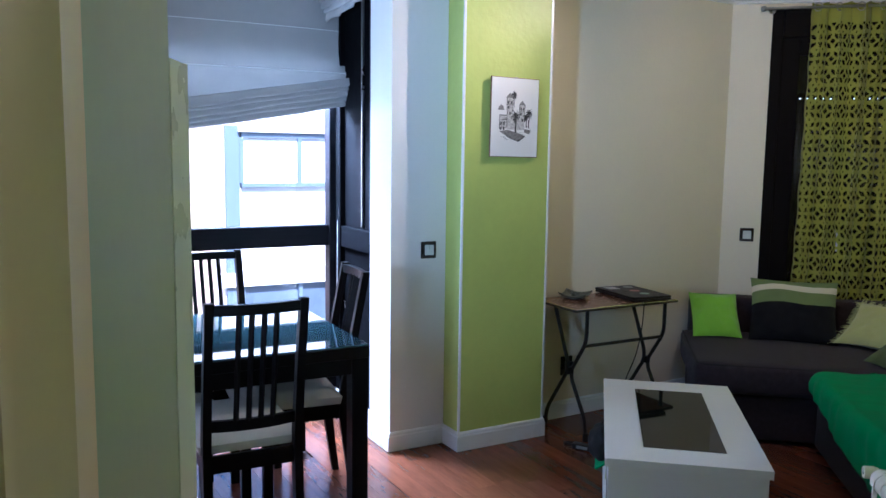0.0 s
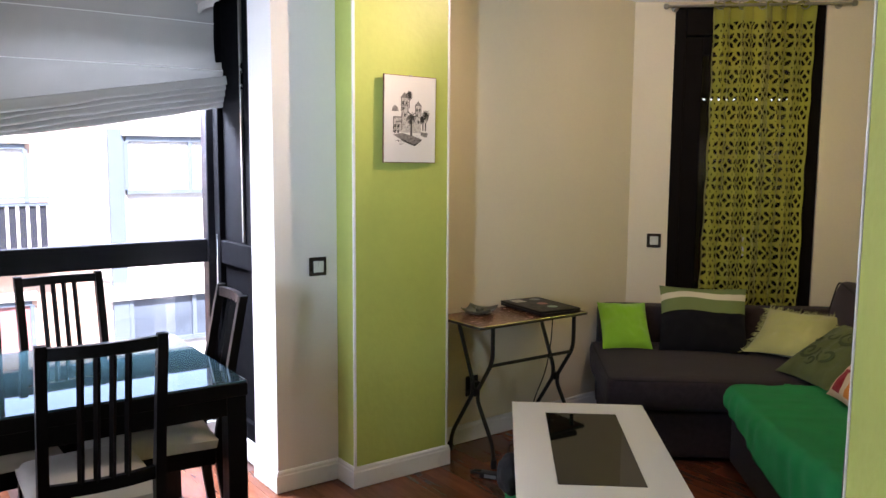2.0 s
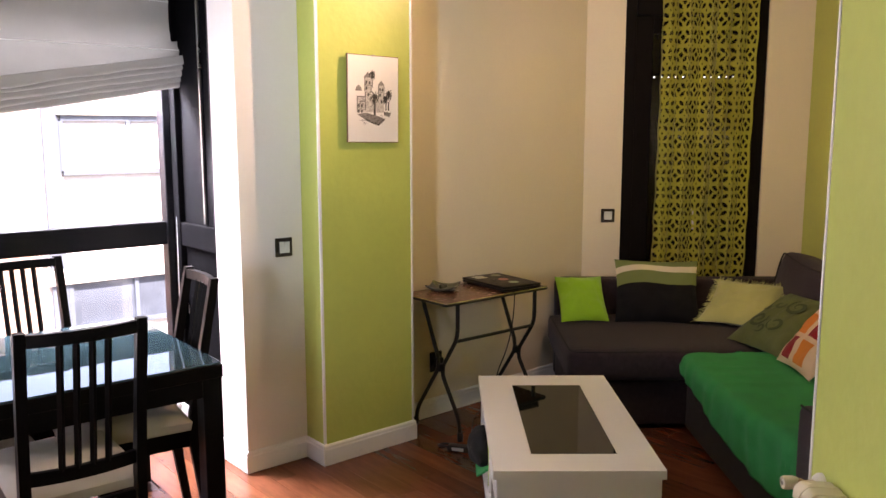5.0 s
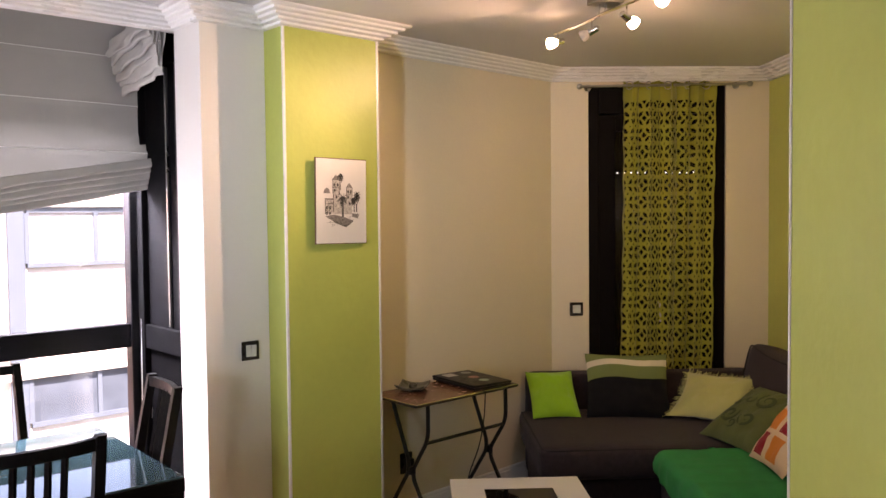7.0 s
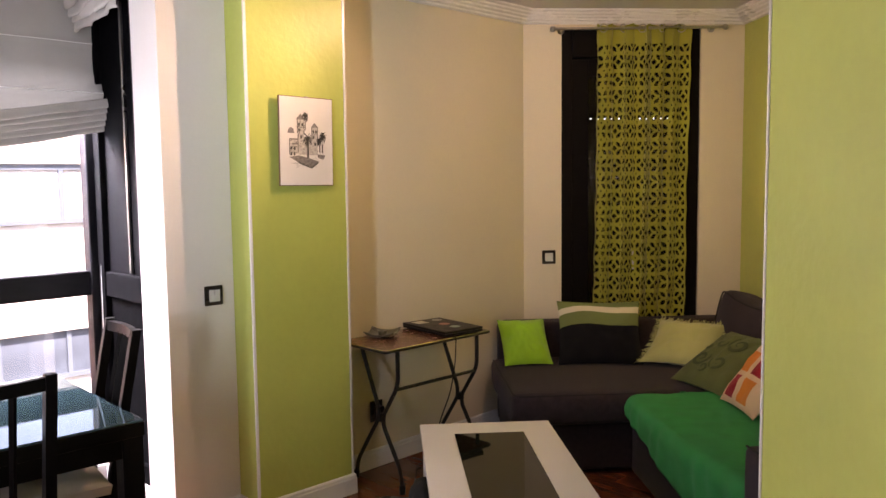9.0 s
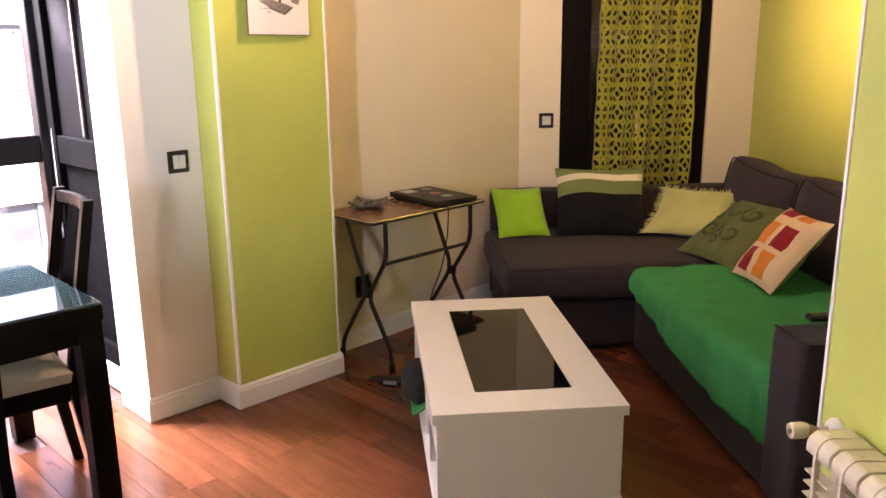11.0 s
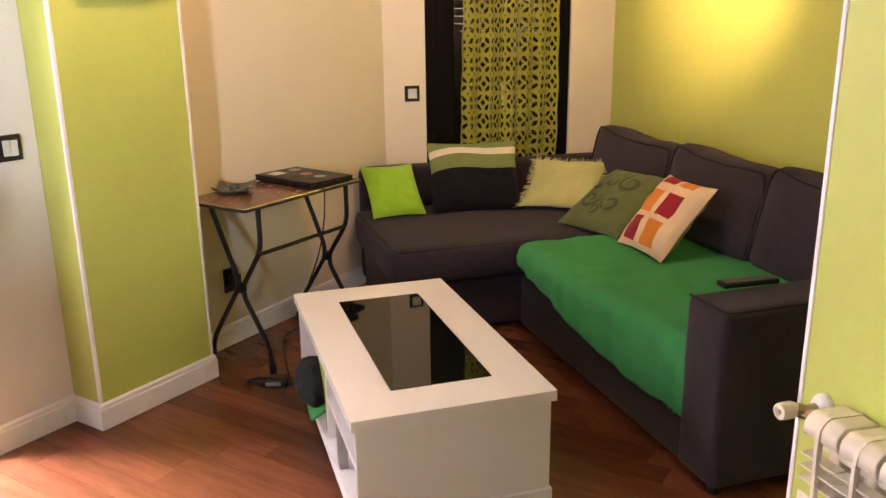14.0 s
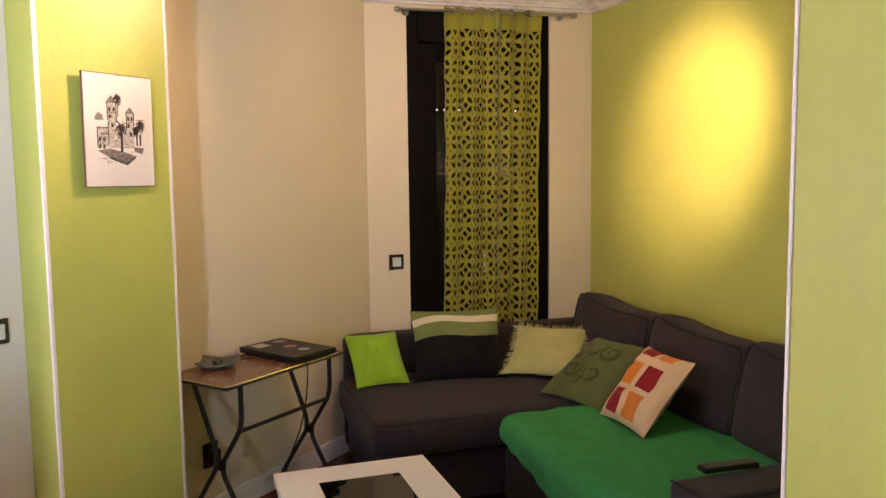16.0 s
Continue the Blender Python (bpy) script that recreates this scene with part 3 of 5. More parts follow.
    low = bmesh.ops.extrude_edge_only(bm, edges=rim)["geom"]
    for v in [g for g in low if isinstance(g, bmesh.types.BMVert)]:
        v.co.z = 0.432
        v.co.x *= 0.97
        v.co.y = 0.035 + (v.co.y - 0.035) * 0.97
    part("seat_cushion", bm, SEAT, c, "cream fabric seat cushion", smooth=True)
    return c


chair = dining_chair()
chair.matrix_world = FACADE @ pose(-0.92, -0.585, 0, 0, 0, -2)
copy_thing(chair, FACADE @ pose(-0.75, 0.27, 0, 0, 0, 184))
copy_thing(chair, FACADE @ pose(-0.595, -0.215, 0, 0, 0, 83))
copy_thing(chair, FACADE @ pose(-1.20, -0.06, 0, 0, 0, -88))


# ---- coffee table ----
def coffee_table():
    x0, x1, y0, y1, h = 0.072, 0.662, 3.010, 4.104, 0.407
    w, d = x1 - x0, y1 - y0
    t = thing("coffee_table", pose(x0, y0, 0), "white low coffee table with an inset black glass panel", "coffee table")
    gx0, gx1, gy0, gy1 = 0.144, 0.452, 0.148, 0.942
    bm = bmesh.new()
    outer = [(0, 0), (w, 0), (w, d), (0, d)]
    inner = [(gx0, gy0), (gx1, gy0), (gx1, gy1), (gx0, gy1)]
    for i in range(4):
        j = (i + 1) % 4
        prism(bm, [outer[i], outer[j], inner[j], inner[i]], h - 0.032, h)
    bmesh.ops.remove_doubles(bm, verts=bm.verts, dist=0.0001)
    inside = [f for f in bm.faces if all(min(abs(v.co.x - a) + abs(v.co.y - b) for a, b in outer) < 0.001 or min(abs(v.co.x - a) + abs(v.co.y - b) for a, b in inner) < 0.001 for v in f.verts) and abs(f.normal.z) < 0.5 and any(min(abs(v.co.x - a) + abs(v.co.y - b) for a, b in outer) < 0.001 for v in f.verts) and any(min(abs(v.co.x - a) + abs(v.co.y - b) for a, b in inner) < 0.001 for v in f.verts)]
    bmesh.ops.delete(bm, geom=inside, context="FACES_ONLY")
    part("tabletop", bm, WHITE_LAM, t)
    part("glass_panel", boxed(gx0 + 0.0015, gy0 + 0.0015, h - 0.02, gx1 - 0.0015, gy1 - 0.0015, h + 0.0015, 0.001), BLACK_GLASS, t, "glossy black glass panel")
    e = 0.012
    part("end_panel", boxed(e, e, 0.095, w - e, e + 0.02, h - 0.032, 0.002), WHITE_LAM, t)
    part("end_panel", boxed(e, d - e - 0.02, 0.095, w - e, d - e, h - 0.032, 0.002), WHITE_LAM, t)
    part("bottom_board", boxed(e * 0.4, e * 0.4, 0.055, w - e * 0.4, d - e * 0.4, 0.094, 0.003), WHITE_LAM, t)
    part("divider", boxed(e + 0.004, 0.50, 0.095, w - e - 0.004, 0.52, h - 0.032, 0.002), WHITE_LAM, t)
    part("shelf", boxed(e + 0.004, e + 0.021, 0.235, w - e - 0.004, 0.499, 0.253, 0.002), WHITE_LAM, t)
    part("side_panel", boxed(w - e - 0.018, e + 0.02, 0.095, w - e, d - e - 0.021, h - 0.033, 0.002), WHITE_LAM, t)
    part("bracket", boxed(e + 0.002, 0.30, 0.094, e + 0.03, 0.335, 0.234, 0.003), STEEL, t, "grey metal upright bracket")
    for x in (0.015, w - 0.075):
        for y in (0.02, d - 0.08):
            part("foot", boxed(x, y, 0, x + 0.06, y + 0.06, 0.055, 0.003), WHITE_LAM, t)


coffee_table()


# ---- sofa ----
def soft_box(x0, y0, z0, x1, y1, z1, r=0.03, puff=0.0, seed=0, n=10):
    """A padded block: rounded edges, slightly bulging faces and shallow creases."""
    bm = boxed(x0, y0, z0, x1, y1, z1, r, seg=3)
    bmesh.ops.subdivide_edges(bm, edges=[e for e in bm.edges if e.calc_length() > 0.12], cuts=n, use_grid_fill=True)
    c, half = Vector(((x0 + x1) / 2, (y0 + y1) / 2, (z0 + z1) / 2)), Vector(((x1 - x0) / 2, (y1 - y0) / 2, (z1 - z0) / 2))
    bm.normal_update()
    for v in bm.verts:
        q = [(v.co[i] - c[i]) / half[i] for i in range(3)]
        bulge = puff
        for i in range(3):
            if abs(v.normal[i]) < 0.7:
                bulge *= max(0, 1 - q[i] ** 4)
        v.co += v.normal * (bulge + 0.004 * noise.noise(v.co * 5 + Vector((seed, 0, 0))))
    return bm


def corner_sofa():
    s = thing("corner_sofa", pose(0, 0, 0), "charcoal fabric corner sofa with a chaise", "sofa")
    E1 = EAST - 0.02
    # chaise along the window wall
    part("base", soft_box(0.60, 4.475, 0.02, 2.07, 5.30, 0.265, 0.02, 0, 1), SOFA, s, smooth=True)
    part("seat", soft_box(0.555, 4.44, 0.27, 2.0, 5.30, 0.435, 0.035, 0.012, 2, 14), SOFA, s, smooth=True)
    part("low_back", soft_box(0.60, 5.31, 0.04, 2.16, 5.455, 0.645, 0.03, 0.0, 3), SOFA, s, smooth=True)
    part("base", soft_box(1.165, 3.13, 0.015, 2.12, 4.47, 0.26, 0.02, 0, 5), SOFA, s, smooth=True)
    part("seat", soft_box(1.158, 3.13, 0.265, 2.0, 4.405, 0.432, 0.035, 0.008, 6), SOFA, s, smooth=True)
    part("armrest", soft_box(1.145, 2.93, 0.03, 2.14, 3.125, 0.602, 0.022, 0.004, 7), SOFA, s, smooth=True)
    part("backrest", soft_box(2.085, 2.95, 0.04, E1, 5.31, 0.60, 0.03, 0, 8), SOFA, s, smooth=True)
    lean = pose(1.935, 0, 0.432, 0, 13, 0)
    for k, (y0, y1) in enumerate(((4.425, 5.165), (3.75, 4.415), (3.14, 3.74))):
        wide, tall = y1 - y0, 0.375

        def sag(v, y0=y0, wide=wide, tall=tall, k=k):
            """Ears at the far top corner, a dip towards the near one, and creases that run in from the sides."""
            q, h = (v.y - y0) / wide, v.z / tall
            up = max(0, h) ** 2
            v.z += up * (0.026 * max(0, q - 0.72) / 0.28 - 0.016 * math.exp(-((q - 0.42) / 0.3) ** 2) - 0.010 * max(0, 0.2 - q) / 0.2)
            v.x += 0.006 * math.sin(14 * h + 9 * q + k) * max(0, 1 - q / 0.35) * (v.x < 0) + 0.004 * noise.noise(Vector((q * 4, h * 5, k)))
            return v
        bm = soft_box(-0.10, y0, 0, 0.10, y1, tall, 0.035, 0.036, 10 + k, 14)
        for v in bm.verts:
            v.co = sag(v.co)
        bmesh.ops.transform(bm, verts=bm.verts, matrix=lean)
        cu = part("back_cushion", bm, SOFA, s, smooth=True)
        line = [(y0 + 0.009, 0.02)] + [(y0 + 0.009, tall - 0.05)] + [(y0 + 0.03 + (wide - 0.06) * j / 12, tall - 0.008) for j in range(13)] + [(y1 - 0.009, tall - 0.05), (y1 - 0.009, 0.02)]
        seam = [lean @ sag(Vector((-0.103, y, z + 0.005))) for y, z in line]
        part("piping", tube(bmesh.new(), rounded(seam, 3, 0.03), 0.0045, 6), PIPING, cu)
    # piping of the seats and the arm
    part("piping", tube(bmesh.new(), rounded([(0.562, 5.25, 0.432), (0.562, 4.447, 0.425), (1.28, 4.447, 0.425)], 5, 0.05), 0.004, 6), PIPING, s)
    part("piping", tube(bmesh.new(), rounded([(1.153, 3.12, 0.598), (1.153, 2.937, 0.598), (2.10, 2.937, 0.598)], 5, 0.03), 0.004, 6), PIPING, s)
    for x, y in ((0.63, 4.52), (0.63, 5.40), (1.18, 2.97), (2.10, 2.97)):
        part("foot", lathe(bmesh.new(), [(0.018, 0), (0.022, 0.041)], 12, pose(x, y, 0)), BLACK_PLASTIC, s)


corner_sofa()


def throw():
    t = thing("throw_blanket", pose(0, 0, 0), "bright green cotton throw spread over the sofa seat", "throw")
    bm = bmesh.new()
    ya, yb = 3.118, 4.41

    def where(s, q):
        y = ya + (yb - ya) * q
        low = 0.185 + 0.195 * q ** 1.4
        over = 0.472 - low
        d = s * (0.80 + over)
        front = 1.150 - 0.062 * min(1, q * 2.4)
        wob = noise.noise(Vector((s * 3, q * 5, 1.3)))
        edge = max(0, (q - 0.90) / 0.10)
        tuck = max(0, 1 - q / 0.10)
        if d < 0.80:
            k = d / 0.80
            x, z = 1.93 + (front + 0.05 - 1.93) * k, 0.449 + 0.003 * wob + 0.005 * noise.noise(Vector((s * 9, q * 3, 4))) + 0.007 * max(0, noise.noise(Vector((s * 16 + q * 9, q * 7, 8)))) + 0.004 * max(0, noise.noise(Vector((s * 5 - q * 14, q * 22, 3))))
        else:
            e = d - 0.80
            r = 0.05
            if e < r * 1.57:
                a = e / r
                x, z = front + 0.05 - r * math.sin(a), 0.449 - r * (1 - math.cos(a))
            else:
                x, z = front - 0.004, 0.399 - (e - r * 1.57)
                x += (0.007 * math.sin(q * 21 + 2 * wob) - 0.024 * tuck * math.sin(q * 300)) * min(1, (e - 0.078) * 8)
            x -= 0.006 * wob + 0.004 * math.sin(q * 55 + 5 * wob) * min(1, e * 12)
        x += 0.06 * edge ** 2.2 * (1 if d > 0.55 else 0)
        return (x, y, z - 0.02 * edge ** 3)
    grid(bm, 90, 90, where)
    ob = part("cloth", bm, THROW, t, smooth=True)
    ob.modifiers.new("thick", "SOLIDIFY").thickness = 0.004


throw()


# ---- cushions ----
def pillow_mesh(w, h, d, seed, n=22, pinch=0.06):
    bm = bmesh.new()
    for sgn in (1, -1):
        def where(s, t, sgn=sgn):
            x, y = s * 2 - 1, t * 2 - 1
            r = (1 - abs(x) ** 2.6) * (1 - abs(y) ** 2.6)
            px = x * w / 2 * (1 - pinch * (1 - y * y))
            py = y * h / 2 * (1 - pinch * (1 - x * x))
            wr = (0.011 * noise.noise(Vector((x * 2.4 + seed, y * 2.4, sgn))) + 0.007 * noise.noise(Vector((x * 6 + seed, y * 4, sgn + 3)))) * (r > 0.01)
            return (px, py, sgn * (d / 2 * max(r, 0) ** 0.55) + wr * min(1, r * 4))
        grid(bm, n, n, where)
    bmesh.ops.remove_doubles(bm, verts=bm.verts, dist=0.0005)
    return bm


def pillow(m, w, h, d, material, label, seed, name="cover", pinch=0.06):
    p = thing("cushion", m, label, "cushion", "cushions on the sofa")
    part(name, pillow_mesh(w, h, d, seed, 26, pinch), material, p, smooth=True)
    return p


def masked(name, base, second, pick, rough=0.85):
    """A fabric whose second colour is laid out by a chain of maths on its own flat coordinates."""
    m = mat(name, base, rough, var=0.08, scale=12, bump=0.15, bscale=700, sheen=0.04, spec=0.2)
    nt = m.node_tree
    b = nt.nodes["Principled BSDF"]
    src = b.inputs["Base Color"].links[0].from_socket
    co = nt.nodes["Texture Coordinate"]
    sep = nt.nodes.new("ShaderNodeSeparateXYZ")
    nt.links.new(co.outputs["Object"], sep.inputs[0])

    def op(kind, a, c=0.0, e=None):
        nd = nt.nodes.new("ShaderNodeMath")
        nd.operation = kind
        for k, q in enumerate((a, c) if e is None else (a, c, e)):
            if isinstance(q, (int, float)):
                nd.inputs[k].default_value = q
            else:
                nt.links.new(q, nd.inputs[k])
        return nd.outputs[0]
    for color, mask in zip(second, pick(op, sep.outputs[0], sep.outputs[1])):
        mix = nt.nodes.new("ShaderNodeMix")
        mix.data_type = "RGBA"
        nt.links.new(mask, mix.inputs["Factor"])
        nt.links.new(src, mix.inputs["A"])
        mix.inputs["B"].default_value = (*color, 1)
        src = mix.outputs["Result"]
    nt.links.new(src, b.inputs["Base Color"])
    return m


LIME_FAB = mat("lime_cushion_fabric", (0.22, 0.50, 0.018), 0.85, var=0.08, scale=10, bump=0.15, bscale=700, sheen=0.3)
FRINGE_FAB = mat("pale_yellow_green_fabric", (0.42, 0.44, 0.17), 0.85, var=0.10, scale=10, bump=0.15, bscale=600, sheen=0.3)


def stripes(op, x, y):
    w = op("ADD", y, op("SUBTRACT", op("MULTIPLY", op("SINE", op("MULTIPLY", x, 13.0)), 0.012), op("MULTIPLY", x, 0.05)))
    top = op("GREATER_THAN", w, 0.030)
    cream = op("MULTIPLY", op("GREATER_THAN", w, 0.108), op("LESS_THAN", w, 0.148))
    return top, cream


STRIPE_FAB = masked("striped_cushion_fabric", (0.006, 0.006, 0.008), ((0.16, 0.21, 0.075), (0.62, 0.58, 0.44)), stripes)


def checks(op, x, y):
    def cell(v, k, width):
        return op("LESS_THAN", op("ABSOLUTE", op("SUBTRACT", v, k)), width)
    xl, xr, w, h = -0.083, 0.052, 0.050, 0.056
    ys = (-0.102, 0.034, 0.162)

    def sq(x0, y0, k=1.0):
        return op("MULTIPLY", cell(x, x0, w), cell(y, y0, h * k))
    red = op("MAXIMUM", sq(xl, ys[0]), op("MAXIMUM", sq(xr, ys[1]), sq(xl, ys[2], 0.5)))
    orange = op("MAXIMUM", sq(xr, ys[0]), op("MAXIMUM", sq(xl, ys[1]), sq(xr, ys[2], 0.5)))
    return red, orange


CHECK_FAB = masked("patchwork_cushion_fabric", (0.64, 0.46, 0.29), ((0.26, 0.012, 0.02), (0.62, 0.20, 0.035)), checks)
SWIRL_FAB = mat("olive_velvet", (0.080, 0.105, 0.030), 0.8, var=0.25, scale=16, bump=0.25, bscale=300, sheen=0.05)
SWIRL_INK = mat("dark_olive_embroidery", (0.040, 0.062, 0.022), 0.85)



def leaning(bl, br, tl, d, lift=0.025):
    """The pose, width and height of a cushion from three of its corners."""
    bl, br, tl = Vector(bl), Vector(br), Vector(tl)
    x = (br - bl).normalized()
    y = tl - bl
    y = (y - x * y.dot(x))
    h = y.length
    y.normalize()
    z = x.cross(y)
    c = bl + x * (br - bl).length / 2 + y * h / 2 + z * lift
    return Matrix((x, y, z)).transposed().to_4x4(), c, (br - bl).length, h


def leaning_pillow(bl, br, tl, d, material, label, seed, lift=0.025, pinch=0.06):
    turn, c, w, h = leaning(bl, br, tl, d, lift)
    return pillow(Matrix.Translation(c) @ turn, w * 1.04, h * 1.04, d, material, label, seed, "cover", pinch), w, h


leaning_pillow((0.600, 5.03, 0.437), (0.872, 5.045, 0.437), (0.598, 5.255, 0.655), 0.09, LIME_FAB, "bright lime green square cushion", 1)
leaning_pillow((0.925, 5.06, 0.437), (1.385, 4.99, 0.437), (0.945, 5.255, 0.765), 0.12, STRIPE_FAB, "black cushion with green and cream stripes", 2)
fringed, fw, fh = leaning_pillow((1.375, 4.965, 0.445), (1.680, 4.72, 0.447), (1.615, 5.20, 0.636), 0.11, FRINGE_FAB, "pale yellow-green cushion with a fringe", 3, 0.03, 0.13)
bm = bmesh.new()
rnd = random.Random(5)
for side in range(3):
    for k in range(46):
        q = k / 45 * 2 - 1
        for _ in range(2):
            j = rnd.uniform(-0.5, 0.5)
            l = rnd.uniform(0.022, 0.045)
            if side == 0:
                p, e = Vector((q * fw / 2, fh / 2 * (1.01 - 0.13 * (1 - q * q)), 0)), Vector((j * 0.03, l, rnd.uniform(-0.012, 0.012)))
            else:
                sg = -1 if side == 1 else 1
                p, e = Vector((sg * fw / 2 * (1.01 - 0.13 * (1 - q * q)), q * fh / 2, 0)), Vector((sg * l, j * 0.03, rnd.uniform(-0.012, 0.012)))
            tube(bm, [p, p + e * 0.5 + Vector((0, 0, 0.003)), p + e], [0.0022, 0.0018, 0.0008], 4, False)
tagged(part("fringe", bm, FRINGE_FAB, fringed, "frayed yarn fringe"), kind="stuff")
swirled, sw, sh = leaning_pillow((1.440, 4.62, 0.440), (1.545, 4.250, 0.445), (1.79, 4.76, 0.655), 0.13, SWIRL_FAB, "olive green cushion with dark swirls", 4, 0.018)
for cx, cy, r0, turns, a0, flip in ((0.06, 0.075, 0.062, 1.35, 2.2, 1), (-0.075, -0.07, 0.058, 1.35, 0.6, -1), (0.055, -0.075, 0.050, 1.4, 2.8, 1), (-0.05, 0.06, 0.034, 1.1, 1.0, -1), (-0.01, -0.125, 0.030, 1.1, 4.0, 1), (-0.12, 0.03, 0.026, 1.0, 3.0, 1)):
    bm = bmesh.new()
    left, right = [], []
    for k in range(33):
        q = k / 32
        a = a0 + flip * q * turns * 2 * math.pi
        r = r0 * (1 - 0.80 * q)
        wd = 0.0075 * (0.25 + math.sin(math.pi * min(1, q * 1.15)) ) * r0 / 0.05
        for rr, row in ((r - wd, left), (r + wd, right)):
            x, y = cx + rr * math.cos(a), cy + rr * math.sin(a)
            nx, ny = min(abs(2 * x / sw), 1), min(abs(2 * y / sh), 1)
            dome = 0.13 / 2 * (max((1 - nx ** 2.6) * (1 - ny ** 2.6), 0)) ** 0.55
            row.append(bm.verts.new((x, y, dome + 0.0045)))
    for k in range(32):
        bm.faces.new((left[k], left[k + 1], right[k + 1], right[k]))
    sp = part("swirl", bm, SWIRL_INK, swirled, "dark embroidered swirl")
    sp.modifiers.new("thick", "SOLIDIFY").thickness = 0.002
leaning_pillow((1.530, 4.185, 0.450), (1.530, 3.845, 0.450), (1.765, 4.085, 0.725), 0.12, CHECK_FAB, "cream patchwork cushion with red and orange squares", 5, 0.02)

# ---- folding side table ----
def folding_table():
    t = thing("folding_table", FACADE @ pose(0, 0, 0), "narrow brown-topped folding table on black steel legs", "side table")
    u0, u1, v0, v1, h = 0.885, 1.605, -0.352, 0.012, 0.722
    part("tabletop", boxed(u0, v0, h - 0.016, u1, v1, h, 0.004), BROWN_TOP, t)
    edge = rounded([(u0, v1, h - 0.008), (u0, v0, h - 0.008), (u1, v0, h - 0.008), (u1, v1, h - 0.008)], 5, 0.02)
    part("edge_band", tube(bmesh.new(), edge, 0.0075, 8), BLACK_STEEL, t, "dark edge band")
    part("edge_strip", tube(bmesh.new(), [p + Vector((0, 0, 0.0066)) for p in edge], 0.0022, 6), CHROME, t, "thin metal edge strip")
    for u in (0.97, 1.52):
        back = rounded([(u, -0.06, h - 0.014), (u, -0.19, 0.41), (u, -0.19, 0.35), (u, -0.02, 0.10), (u, -0.005, 0.012)], 6, 0.05)
        front = rounded([(u + 0.022, -0.315, h - 0.014), (u + 0.022, -0.315, 0.53), (u + 0.022, -0.20, 0.36), (u + 0.022, -0.20, 0.31), (u + 0.022, -0.325, 0.11), (u + 0.022, -0.335, 0.012)], 6, 0.05)
        part("leg", tube(bmesh.new(), back, 0.0105, 8), BLACK_STEEL, t, smooth=True)
        part("leg", tube(bmesh.new(), front, 0.0105, 8), BLACK_STEEL, t, smooth=True)
        part("joint", boxed(u - 0.006, -0.212, 0.335, u + 0.030, -0.182, 0.375, 0.006), BLACK_PLASTIC, t)
        for uu, v in ((u, -0.005), (u + 0.022, -0.335)):
            part("rubber_foot", lathe(bmesh.new(), [(0.015, 0.0), (0.016, 0.035), (0.012, 0.045)], 10, pose(uu, v, 0)), BLACK_PLASTIC, t)
    part("crossbar", tube(bmesh.new(), [(0.99, -0.30, 0.508), (1.54, -0.30, 0.508)], 0.009, 8), BLACK_STEEL, t)


folding_table()

# ---- balcony door, curtain and rod ----
def balcony_door():
    d = thing("balcony_door", pose(0, NORTH, 0), "dark brown balcony door with its roller shutter down", "door", kind="structure")
    part("frame", boxed(DX0 + 0.002, 0.01, 0, DX0 + 0.07, 0.10, DZ1 - 0.002, 0.004), BROWN_FRAME, d)
    part("frame", boxed(DX1 - 0.07, 0.01, 0, DX1 - 0.002, 0.10, DZ1 - 0.002, 0.004), BROWN_FRAME, d)
    part("shutter_box", boxed(DX0 + 0.07, 0.0, 2.26, DX1 - 0.07, 0.12, DZ1 - 0.002, 0.006), BROWN_FRAME, d)
    for x0, x1 in ((DX0 + 0.072, DX0 + 0.18), (DX1 - 0.17, DX1 - 0.072), (1.46, 1.54)):
        part("stile", boxed(x0, 0.03, 0.02, x1, 0.085, 2.258, 0.005), BROWN_FRAME, d)
    for z0, z1 in ((0.02, 0.16), (2.15, 2.258)):
        part("rail", boxed(DX0 + 0.18, 0.032, z0, 1.46, 0.083, z1, 0.004), BROWN_FRAME, d)
        part("rail", boxed(1.54, 0.032, z0, DX1 - 0.17, 0.083, z1, 0.004), BROWN_FRAME, d)
    for x0, x1 in ((DX0 + 0.18, 1.46), (1.54, DX1 - 0.17)):
        p = part("pane", boxed(x0, 0.055, 0.16, x1, 0.059, 2.15), GLASS, d)
        p.visible_shadow = False
    slat = BROWN_FRAME
    for k in range(54):
        z = 0.02 + k * 0.0415
        if abs(z - 1.868) < 0.02:
            # one slat stands a little open and lets light through its slots
            for j in range(16):
                x = DX0 + 0.09 + j * 0.046
                part("slat", boxed(x, 0.14, z, x + 0.034, 0.152, z + 0.041), slat, d)
            part("slat", boxed(DX0 + 0.03, 0.14, z + 0.008, DX1 - 0.03, 0.152, z + 0.041), slat, d)
        else:
            part("slat", boxed(DX0 + 0.03, 0.14, z, DX1 - 0.03, 0.152, z + 0.041, 0), slat, d)
    part("handle", tube(bmesh.new(), rounded([(1.50, 0.03, 1.05), (1.50, -0.01, 1.05), (1.50, -0.015, 0.93)], 4, 0.02), 0.009, 8), STEEL, d)


balcony_door()


